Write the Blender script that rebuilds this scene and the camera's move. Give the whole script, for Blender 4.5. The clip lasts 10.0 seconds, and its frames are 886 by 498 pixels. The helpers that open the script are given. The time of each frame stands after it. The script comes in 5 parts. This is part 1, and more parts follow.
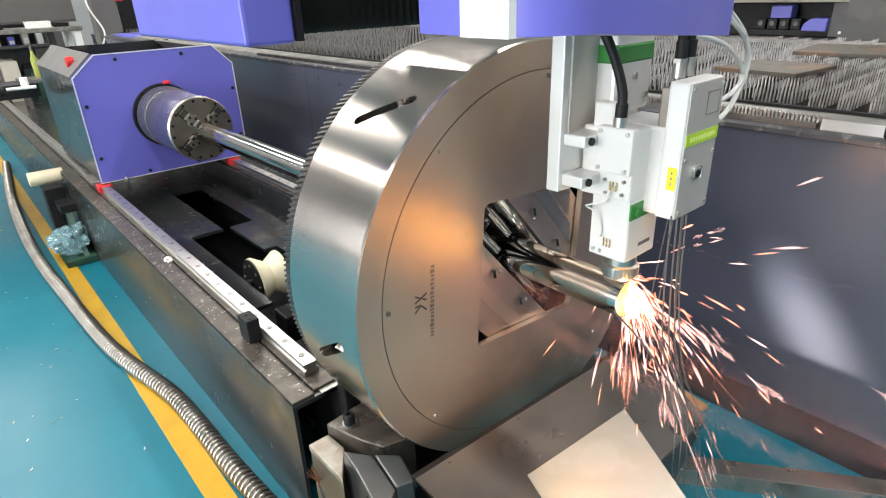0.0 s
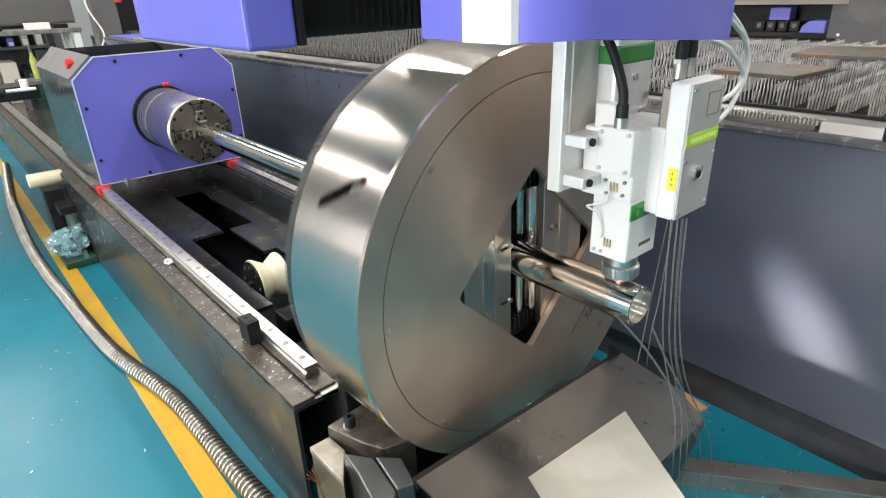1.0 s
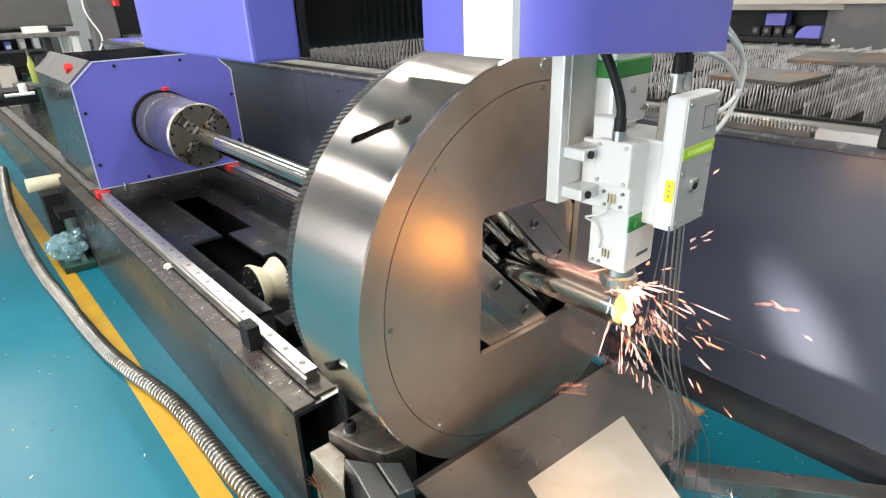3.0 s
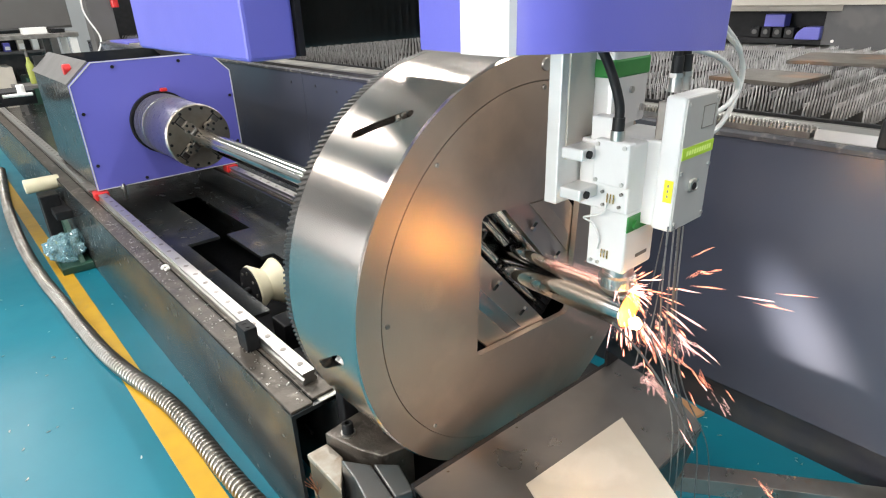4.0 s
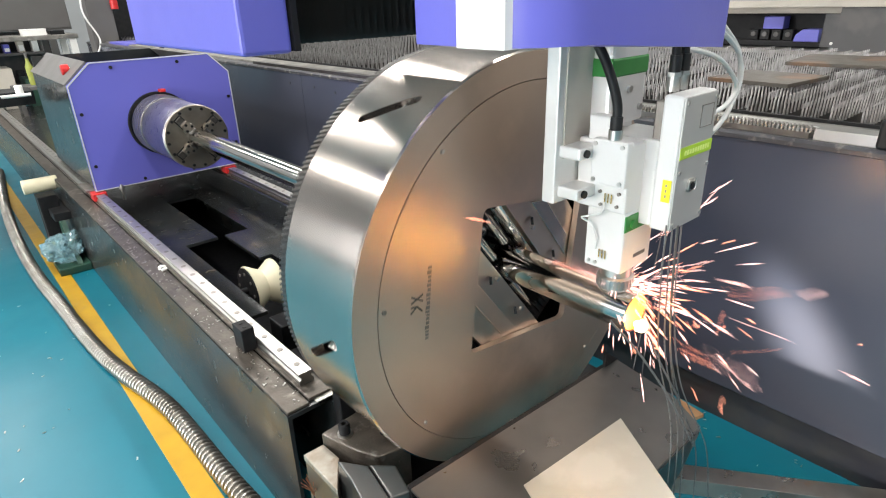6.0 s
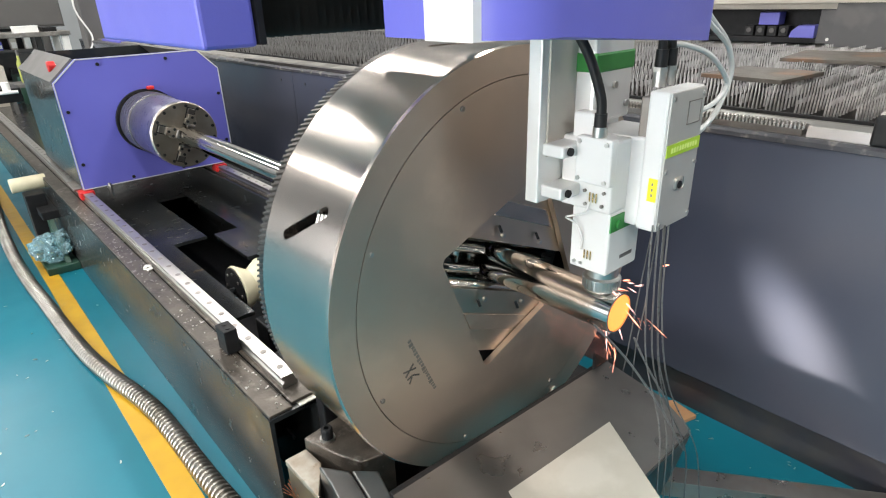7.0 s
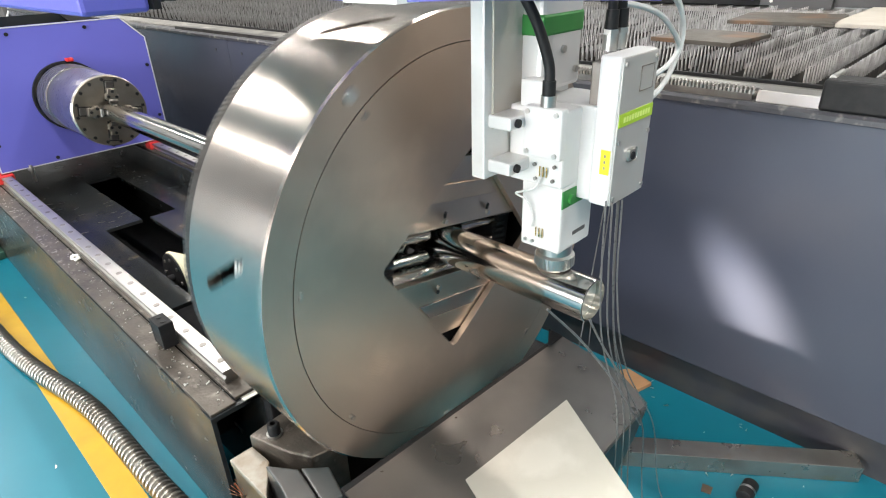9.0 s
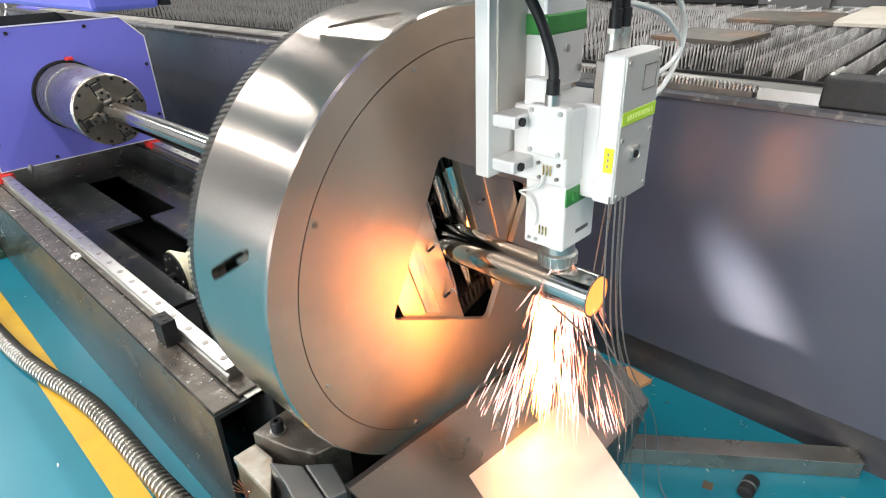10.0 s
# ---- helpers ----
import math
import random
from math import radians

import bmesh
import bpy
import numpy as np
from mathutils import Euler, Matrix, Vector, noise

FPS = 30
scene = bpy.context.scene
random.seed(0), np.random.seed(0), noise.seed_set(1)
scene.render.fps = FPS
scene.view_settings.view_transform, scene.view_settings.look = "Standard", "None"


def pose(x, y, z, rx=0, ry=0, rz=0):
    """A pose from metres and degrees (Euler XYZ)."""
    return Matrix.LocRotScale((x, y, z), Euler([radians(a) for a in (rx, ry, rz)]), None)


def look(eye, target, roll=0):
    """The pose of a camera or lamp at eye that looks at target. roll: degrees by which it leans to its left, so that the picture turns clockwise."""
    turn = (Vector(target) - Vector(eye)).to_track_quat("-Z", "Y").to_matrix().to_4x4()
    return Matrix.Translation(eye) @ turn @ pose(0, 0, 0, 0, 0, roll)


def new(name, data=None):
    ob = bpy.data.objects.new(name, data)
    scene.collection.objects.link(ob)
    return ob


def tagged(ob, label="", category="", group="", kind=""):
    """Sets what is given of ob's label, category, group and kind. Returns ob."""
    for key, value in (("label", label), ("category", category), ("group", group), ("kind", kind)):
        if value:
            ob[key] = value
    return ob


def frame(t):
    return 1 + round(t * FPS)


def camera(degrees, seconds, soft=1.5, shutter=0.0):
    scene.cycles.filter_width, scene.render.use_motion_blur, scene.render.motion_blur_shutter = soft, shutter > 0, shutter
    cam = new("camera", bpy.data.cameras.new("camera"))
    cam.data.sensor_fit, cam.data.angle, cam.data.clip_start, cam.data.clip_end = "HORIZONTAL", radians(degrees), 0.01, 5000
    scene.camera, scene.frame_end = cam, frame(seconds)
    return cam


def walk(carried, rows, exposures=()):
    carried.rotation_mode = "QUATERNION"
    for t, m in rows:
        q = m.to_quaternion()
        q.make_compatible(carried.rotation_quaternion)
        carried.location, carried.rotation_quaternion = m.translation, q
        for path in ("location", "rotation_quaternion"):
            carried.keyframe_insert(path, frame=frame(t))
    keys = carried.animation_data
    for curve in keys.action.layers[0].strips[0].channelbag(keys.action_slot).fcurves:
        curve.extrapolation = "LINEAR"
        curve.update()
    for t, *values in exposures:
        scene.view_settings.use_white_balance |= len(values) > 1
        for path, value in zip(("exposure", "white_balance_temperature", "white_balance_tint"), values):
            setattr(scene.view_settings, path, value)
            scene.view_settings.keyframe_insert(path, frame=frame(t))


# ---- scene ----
# ---------- camera: seconds, eye, yaw, pitch, roll ----------
cam = camera(75.05, 10.0, soft=1.1, shutter=0.3)
PATH = [
    (0, -0.7691, -0.6450, 1.1200, -40.28, -24.31, -2.06),
    (0.5, -0.7711, -0.6441, 1.1197, -40.34, -24.27, -2.04),
    (1, -0.7720, -0.6438, 1.1236, -40.39, -24.21, -2.03),
    (1.5, -0.7707, -0.6453, 1.1279, -40.46, -24.17, -2.02),
    (2, -0.7776, -0.6449, 1.1302, -40.60, -24.07, -1.95),
    (2.5, -0.7786, -0.6454, 1.1337, -40.64, -24.01, -1.97),
    (4, -0.7737, -0.6434, 1.1300, -40.75, -23.82, -1.92),
    (4.5, -0.7689, -0.6445, 1.1253, -40.71, -23.67, -1.87),
    (5, -0.7724, -0.6435, 1.1243, -40.81, -23.57, -1.79),
    (5.5, -0.7730, -0.6439, 1.1234, -40.81, -23.53, -1.80),
    (7, -0.7322, -0.6420, 1.1151, -40.99, -23.79, -1.83),
    (7.5, -0.7002, -0.6342, 1.1117, -42.10, -24.73, -1.82),
    (8, -0.6809, -0.6166, 1.1114, -43.85, -25.83, -1.79),
    (8.5, -0.6729, -0.6119, 1.1050, -45.08, -26.61, -1.93),
    (9, -0.6757, -0.6094, 1.1076, -45.54, -26.95, -1.98),
    (9.5, -0.6825, -0.6060, 1.1043, -45.73, -26.98, -1.98),
    (10, -0.6856, -0.6066, 1.1046, -45.76, -26.96, -1.98),
]
walk(cam, [(t, pose(x, y, z, 90 + p, 0, yaw) @ pose(0, 0, 0, 0, 0, r)) for t, x, y, z, yaw, p, r in PATH],
     exposures=[(0.0, 0.0), (6.0, 0.0), (7.8, -0.05), (8.5, 0.0), (8.9, 0.17), (9.5, 0.15), (10.0, 0.12)])

# ---------- light: a hall with rows of ceiling strip lamps ----------
world = bpy.data.worlds.new("world")
scene.world = world
world.use_nodes = True
world.node_tree.nodes["Background"].inputs[0].default_value = (0.85, 0.93, 1.0, 1)
world.node_tree.nodes["Background"].inputs[1].default_value = 0.4
scene.view_settings.exposure = 0.0


def strip_lamp(x, y, z, length, width, watts, along_y=True):
    d = bpy.data.lights.new("strip_light", "AREA")
    d.shape, d.size, d.size_y, d.energy, d.color = "RECTANGLE", width, length, watts, (1.0, 0.955, 0.90)
    o = new("strip_light", d)
    o.matrix_basis = pose(x, y, z, 0, 0, 0 if along_y else 90)
    return o


for lx in (-4.8, -1.35, 2.6, 7.6):
    for ly in (-5.0, -1.2, 2.6, 6.4, 10.2):
        if lx < 5 or ly < 5:
            strip_lamp(lx, ly, 5.2, 2.6, 0.26, 128)


# unseen window added in the west wall, its lamp lights the bed's panel
window_fill = bpy.data.lights.new("added_window_light", "AREA")
window_fill.shape, window_fill.size, window_fill.size_y, window_fill.energy, window_fill.color = "RECTANGLE", 7.0, 2.6, 800, (1.0, 0.96, 0.93)
new("added_window_light", window_fill).matrix_basis = look((-8.85, 0.0, 2.1), (0, 0, 2.1))


# added narrow spot, no known lamp, for the patch on the long bed's panel
beam = bpy.data.lights.new("added_patch_spot", "SPOT")
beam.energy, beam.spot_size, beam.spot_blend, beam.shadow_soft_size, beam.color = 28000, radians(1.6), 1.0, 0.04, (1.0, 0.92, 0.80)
new("added_patch_spot", beam).matrix_basis = look((-1.75, 3.0, 4.8), (0.65, -0.318, 0.345))


# ---------- materials ----------
def material(name, base, rough=0.5, metal=0.0, tint=None, scale=20.0, amount=0.5, bump=0.0, bump_scale=200.0,
             stretch=(1, 1, 1), rough_var=0.1, coat=0.0, random_tone=0.0, spec=0.5, aniso=0.0, stain=None, stain_scale=2.5, stain_at=0.6):
    """A surface with a base colour, a second tone in noise, larger stains and a fine relief."""
    m = bpy.data.materials.new(name)
    m.use_nodes = True
    nt = m.node_tree
    b = nt.nodes["Principled BSDF"]
    b.inputs["Metallic"].default_value = metal
    b.inputs["Coat Weight"].default_value = coat
    b.inputs["Specular IOR Level"].default_value = spec
    if aniso:
        tg = nt.nodes.new("ShaderNodeTangent")
        tg.direction_type, tg.axis = "RADIAL", "Y"
        nt.links.new(tg.outputs["Tangent"], b.inputs["Tangent"])
        b.inputs["Anisotropic"].default_value = aniso
        b.inputs["Anisotropic Rotation"].default_value = 0.25
    b.inputs["Coat Roughness"].default_value = 0.12
    co = nt.nodes.new("ShaderNodeTexCoord")
    mp = nt.nodes.new("ShaderNodeMapping")
    mp.inputs["Scale"].default_value = stretch
    nt.links.new(co.outputs["Object"], mp.inputs["Vector"])

    def noise_tex(s, detail=4.0):
        n = nt.nodes.new("ShaderNodeTexNoise")
        n.inputs["Scale"].default_value = s
        n.inputs["Detail"].default_value = detail
        nt.links.new(mp.outputs["Vector"], n.inputs["Vector"])
        return n

    def ramp(src, lo, hi):
        r = nt.nodes.new("ShaderNodeMapRange")
        r.inputs["From Min"].default_value, r.inputs["From Max"].default_value = lo, hi
        nt.links.new(src, r.inputs["Value"])
        return r.outputs["Result"]

    def mix(fac, a, c):
        x = nt.nodes.new("ShaderNodeMix")
        x.data_type = "RGBA"
        nt.links.new(fac, x.inputs[0])
        for sock, val in ((x.inputs[6], a), (x.inputs[7], c)):
            if isinstance(val, tuple):
                sock.default_value = (*val, 1)
            else:
                nt.links.new(val, sock)
        return x.outputs[2]

    n1 = noise_tex(scale)
    second = tint or tuple(c * (1 - amount * 0.5) for c in base)
    col = mix(ramp(n1.outputs["Fac"], 0.35, 0.7), tuple(base), tuple(second))
    if stain:
        n2 = noise_tex(stain_scale, 6.0)
        col = mix(ramp(n2.outputs["Fac"], stain_at - 0.06, stain_at + 0.06), col, tuple(stain))
    if random_tone:
        oi = nt.nodes.new("ShaderNodeObjectInfo")
        hv = nt.nodes.new("ShaderNodeHueSaturation")
        mr = nt.nodes.new("ShaderNodeMapRange")
        mr.inputs["To Min"].default_value, mr.inputs["To Max"].default_value = 1 - random_tone, 1 + random_tone
        nt.links.new(oi.outputs["Random"], mr.inputs["Value"])
        nt.links.new(mr.outputs["Result"], hv.inputs["Value"])
        nt.links.new(col, hv.inputs["Color"])
        col = hv.outputs["Color"]
    nt.links.new(col, b.inputs["Base Color"])
    n3 = noise_tex(scale * 2.7)
    rr = nt.nodes.new("ShaderNodeMapRange")
    rr.inputs["To Min"].default_value, rr.inputs["To Max"].default_value = max(0.02, rough - rough_var), min(1, rough + rough_var)
    nt.links.new(n3.outputs["Fac"], rr.inputs["Value"])
    nt.links.new(rr.outputs["Result"], b.inputs["Roughness"])
    if bump:
        n4 = noise_tex(bump_scale, 3.0)
        bp = nt.nodes.new("ShaderNodeBump")
        bp.inputs["Strength"].default_value = bump
        bp.inputs["Distance"].default_value = 0.002
        nt.links.new(n4.outputs["Fac"], bp.inputs["Height"])
        nt.links.new(bp.outputs["Normal"], b.inputs["Normal"])
    return m


def glow(name, color, strength):
    m = bpy.data.materials.new(name)
    m.use_nodes = True
    b = m.node_tree.nodes["Principled BSDF"]
    b.inputs["Base Color"].default_value = (*color, 1)
    b.inputs["Emission Color"].default_value = (*color, 1)
    b.inputs["Emission Strength"].default_value = strength
    return m


EPOXY = material("teal_epoxy_floor", (0.004, 0.142, 0.20), 0.36, 0, (0.004, 0.126, 0.18), 3.0, bump=0.05, bump_scale=60, rough_var=0.1, spec=0.4, stain=(0.006, 0.156, 0.21), stain_scale=1.2)
YELLOW = material("yellow_floor_paint", (0.54, 0.31, 0.012), 0.4, 0, (0.46, 0.26, 0.012), 9.0, bump=0.1, stain=(0.45, 0.27, 0.05), stain_at=0.68, stain_scale=14)
BEDPAINT = material("dark_machine_paint", (0.016, 0.019, 0.021), 0.24, 0, (0.028, 0.029, 0.028), 6.0, bump=0.06, bump_scale=40, stain=(0.07, 0.058, 0.044), stain_scale=9, stain_at=0.64)
DIRTYTOP = material("oily_mill_scale", (0.11, 0.094, 0.078), 0.36, 0.5, (0.045, 0.038, 0.032), 22.0, bump=0.4, bump_scale=160, stain=(0.23, 0.205, 0.18), stain_scale=30, stain_at=0.66)
NAVY = material("navy_panel_paint", (0.046, 0.052, 0.076), 0.23, 0, (0.058, 0.061, 0.080), 2.0, bump=0.06, bump_scale=500, rough_var=0.06)
NAVYDK = material("navy_plinth_paint", (0.026, 0.026, 0.034), 0.42, 0, (0.045, 0.042, 0.04), 12.0, bump=0.1)
BLACK = material("black_coated_steel", (0.009, 0.009, 0.010), 0.5, 0, (0.015, 0.015, 0.016), 30.0, bump=0.12, spec=0.22)
BLUE = material("periwinkle_machine_paint", (0.115, 0.115, 0.46), 0.38, 0, (0.12, 0.12, 0.48), 4.0, bump=0.06, bump_scale=350)
WHITE = material("white_machine_paint", (0.80, 0.79, 0.76), 0.4, 0, (0.74, 0.73, 0.70), 8.0, bump=0.05)
BRUSHED = material("brushed_chuck_steel", (0.61, 0.54, 0.49), 0.225, 1.0, (0.57, 0.51, 0.465), 3.0, stretch=(1, 8, 1), rough_var=0.015, aniso=0.65)
FACE = material("brownish_ground_steel", (0.61, 0.495, 0.405), 0.44, 1.0, (0.53, 0.425, 0.345), 3.0, bump=0.08, bump_scale=240, rough_var=0.07, aniso=0.25, stain=(0.66, 0.53, 0.43), stain_scale=5)
JAWSTEEL = material("ground_jaw_steel", (0.66, 0.56, 0.46), 0.30, 1.0, (0.60, 0.50, 0.41), 6.0, bump=0.04, bump_scale=240, rough_var=0.05)
GEARSTEEL = material("dark_gear_steel", (0.17, 0.16, 0.15), 0.42, 1.0, (0.11, 0.10, 0.095), 18.0, bump=0.1)
DRUMSTEEL = material("satin_drum_steel", (0.40, 0.385, 0.40), 0.30, 1.0, (0.33, 0.315, 0.33), 14.0, bump=0.05, stretch=(1, 6, 1))
DISCSTEEL = material("dull_brown_disc_steel", (0.36, 0.32, 0.27), 0.38, 1.0, (0.27, 0.235, 0.195), 16.0, bump=0.08)
BOTTLEM = material("dull_yellow_plastic", (0.30, 0.33, 0.06), 0.45, 0, (0.26, 0.28, 0.06), 20.0)
CHROME = material("polished_tube_steel", (0.62, 0.60, 0.57), 0.12, 1.0, (0.50, 0.48, 0.45), 7.0, rough_var=0.05, stretch=(1, 0.1, 1))
STEEL = material("machined_steel", (0.56, 0.545, 0.52), 0.33, 1.0, (0.50, 0.485, 0.46), 12.0, rough_var=0.02)
DULLSTEEL = material("dull_steel", (0.33, 0.31, 0.29), 0.45, 1.0, (0.22, 0.20, 0.18), 18.0, bump=0.12)
TEETH = material("slat_steel", (0.42, 0.41, 0.40), 0.40, 0.8, (0.20, 0.19, 0.185), 25.0, bump=0.2)
ALU = material("anodised_aluminium", (0.74, 0.73, 0.71), 0.36, 0.4, (0.69, 0.68, 0.66), 12.0, bump=0.04, rough_var=0.05)
HEADWHITE = material("white_head_enamel", (0.66, 0.655, 0.64), 0.35, 0.0, (0.625, 0.62, 0.605), 15.0, bump=0.03)
LIDGREY = material("brushed_lid_aluminium", (0.46, 0.45, 0.43), 0.38, 0.4, (0.42, 0.41, 0.39), 10.0, bump=0.04)
GREEN = material("green_anodised_band", (0.04, 0.22, 0.05), 0.35, 0.2, (0.05, 0.26, 0.06), 20.0)
LIME = material("lime_label", (0.36, 0.55, 0.03), 0.45, 0, (0.33, 0.50, 0.03), 20.0)
PALELIME = material("pale_label_print", (0.62, 0.74, 0.22), 0.45, 0, (0.58, 0.70, 0.2), 20.0)
LABELYEL = material("yellow_label", (0.85, 0.80, 0.02), 0.45, 0, (0.80, 0.74, 0.02), 30.0)
BELLOWS = material("black_bellows_fabric", (0.022, 0.021, 0.021), 0.38, 0, (0.03, 0.029, 0.028), 40.0, bump=0.1)
RUBBER = material("black_rubber", (0.012, 0.012, 0.013), 0.5, 0, (0.018, 0.018, 0.018), 60.0, bump=0.1, spec=0.25)
BRASS = material("brass", (0.62, 0.42, 0.14), 0.25, 1.0, (0.5, 0.33, 0.1), 40.0)
RED = material("red_plastic", (0.55, 0.02, 0.02), 0.35, 0, (0.45, 0.02, 0.02), 20.0)
CREAM = material("cream_nylon", (0.72, 0.66, 0.48), 0.45, 0, (0.64, 0.58, 0.40), 15.0)
SHEET = material("cream_sheet_metal", (0.52, 0.505, 0.445), 0.33, 0.55, (0.475, 0.46, 0.40), 6.0, bump=0.05, stain=(0.58, 0.565, 0.505), stain_scale=6)
GREYPANEL = material("warm_grey_panel", (0.105, 0.10, 0.097), 0.5, 0, (0.09, 0.086, 0.083), 4.0, bump=0.05)
DARKPANEL = material("charcoal_panel", (0.062, 0.060, 0.062), 0.45, 0, (0.05, 0.049, 0.05), 4.0, bump=0.05, stain=(0.085, 0.08, 0.078), stain_scale=5)
BEIGE = material("beige_painted_beam", (0.50, 0.46, 0.40), 0.5, 0, (0.44, 0.40, 0.34), 7.0)
WALLM = material("pale_hall_wall", (0.32, 0.32, 0.32), 0.7, 0, (0.28, 0.28, 0.28), 1.5, bump=0.05)
CEILM = material("pale_roof_sheet", (0.52, 0.525, 0.53), 0.6, 0, (0.46, 0.465, 0.47), 2.0, bump=0.05)
RUST = material("rusty_plate", (0.085, 0.075, 0.062), 0.5, 0.3, (0.055, 0.047, 0.038), 9.0, bump=0.2, stain=(0.16, 0.09, 0.05), stain_scale=6)
WIRE = material("grey_wire_sleeve", (0.10, 0.098, 0.095), 0.3, 0.0, (0.11, 0.11, 0.11), 60.0)
COPPER = material("copper_strands", (0.65, 0.33, 0.22), 0.35, 1.0, (0.5, 0.25, 0.16), 60.0)
WOOD = material("pale_plywood", (0.45, 0.24, 0.12), 0.6, 0, (0.36, 0.19, 0.09), 20.0)
GREENPAINT = material("green_bracket_paint", (0.015, 0.055, 0.036), 0.45, 0, (0.014, 0.045, 0.03), 10.0)
HOSEM = material("galvanised_conduit", (0.38, 0.36, 0.335), 0.34, 1.0, (0.27, 0.25, 0.22), 9.0, rough_var=0.1)
CLEAR = bpy.data.materials.new("clear_tubing")
CLEAR.use_nodes = True
_b = CLEAR.node_tree.nodes["Principled BSDF"]
_b.inputs["Base Color"].default_value = (0.62, 0.63, 0.62, 1)
_b.inputs["Roughness"].default_value = 0.12
_b.inputs["Transmission Weight"].default_value = 0.15
_b.inputs["IOR"].default_value = 1.3
SPARK = glow("spark_glow", (1.0, 0.33, 0.20), 4.5)
SPARKHOT = glow("hot_spark_glow", (1.0, 0.56, 0.50), 5.0)
HOT = glow("cut_glow", (1.0, 0.46, 0.09), 360.0)
PLUMEM = glow("plume_glow", (1.0, 0.50, 0.10), 17.0)
ADDEDPANE = glow("added_glow_pane", (0.93, 0.96, 1.0), 1.8)
HOTRIM = glow("hot_end_glow", (1.0, 0.34, 0.07), 1.25)


# ---------- mesh helpers ----------
def mesh_of(bm, name, mat, smooth=False):
    bmesh.ops.recalc_face_normals(bm, faces=bm.faces[:])
    me = bpy.data.meshes.new(name)
    bm.to_mesh(me)
    bm.free()
    me.materials.append(mat)
    if smooth:
        for p in me.polygons:
            p.use_smooth = True
        me.set_sharp_from_angle(angle=radians(35))
    return me


def part(name, bm, mat, parent=None, label="", smooth=False):
    ob = new(name, mesh_of(bm, name, mat, smooth))
    ob.parent = parent
    if label:
        ob["label"] = label
    return ob


def thing(name, label, category, x=0, y=0, z=0, group="", kind=""):
    ob = new(name)
    ob.empty_display_size = 0.05
    ob.matrix_basis = pose(x, y, z)
    return tagged(ob, label, category, group, kind)


def solid(name, bm, mat, label, category, group="", kind="", smooth=False):
    return tagged(part(name, bm, mat, None, "", smooth), label, category, group, kind)


def box(x0, x1, y0, y1, z0, z1, bevel=0.0, seg=2, bm=None):
    own = bmesh.new()
    bmesh.ops.create_cube(own, size=1.0, matrix=Matrix.LocRotScale(((x0 + x1) / 2, (y0 + y1) / 2, (z0 + z1) / 2), None, (abs(x1 - x0), abs(y1 - y0), abs(z1 - z0))))
    if bevel:
        bmesh.ops.bevel(own, geom=own.edges[:], offset=bevel, segments=seg, affect="EDGES", profile=0.5)
    return merge(bm, own)


def merge(bm, own):
    if bm is None:
        return own
    me = bpy.data.meshes.new("scratch")
    own.to_mesh(me)
    own.free()
    bm.from_mesh(me)
    bpy.data.meshes.remove(me)
    return bm


def turned(bm, m):
    bmesh.ops.transform(bm, matrix=m, verts=bm.verts[:])
    return bm


AXES = {"x": pose(0, 0, 0, 0, 90, 0), "y": pose(0, 0, 0, -90, 0, 0), "z": Matrix.Identity(4)}


def cyl(cx, cy, cz, r, length, axis="z", seg=24, r2=None, bevel=0.0, bm=None):
    """A cylinder or cone centred at the point, along an axis."""
    own = bmesh.new()
    bmesh.ops.create_cone(own, cap_ends=True, segments=seg, radius1=r, radius2=r if r2 is None else r2, depth=length)
    if bevel:
        caps = [e for e in own.edges if all(abs(abs(v.co.z) - length / 2) < 1e-6 for v in e.verts)]
        bmesh.ops.bevel(own, geom=caps, offset=bevel, segments=2, affect="EDGES", profile=0.5)
    turned(own, Matrix.Translation((cx, cy, cz)) @ AXES[axis])
    return merge(bm, own)


def prism(outline, lo, hi, axis="y", bevel=0.0, bm=None):
    """An outline of (a, b) pairs drawn out between two places on an axis: y takes (x, z), x takes (y, z), z takes (x, y)."""
    own = bmesh.new()

    def at(a, b, h):
        return {"y": (a, h, b), "x": (h, a, b), "z": (a, b, h)}[axis]
    low = [own.verts.new(at(a, b, lo)) for a, b in outline]
    top = [own.verts.new(at(a, b, hi)) for a, b in outline]
    own.faces.new(low)
    own.faces.new(top)
    n = len(outline)
    for i in range(n):
        own.faces.new((low[i], low[(i + 1) % n], top[(i + 1) % n], top[i]))
    bmesh.ops.recalc_face_normals(own, faces=own.faces[:])
    if bevel:
        bmesh.ops.bevel(own, geom=own.edges[:], offset=bevel, segments=2, affect="EDGES", profile=0.5)
    return merge(bm, own)


def lathe(profile, axis="y", seg=96, bm=None):
    """A closed (radius, along) outline turned about an axis through the origin."""
    own = bmesh.new()
    rings = []
    for i in range(seg):
        a = 2 * math.pi * i / seg
        rings.append([own.verts.new((r * math.cos(a), h, r * math.sin(a)) if axis == "y" else (r * math.cos(a), r * math.sin(a), h)) for r, h in profile])
    n = len(profile)
    for i in range(seg):
        for j in range(n):
            own.faces.new((rings[i][j], rings[i][(j + 1) % n], rings[(i + 1) % seg][(j + 1) % n], rings[(i + 1) % seg][j]))
    return merge(bm, own)


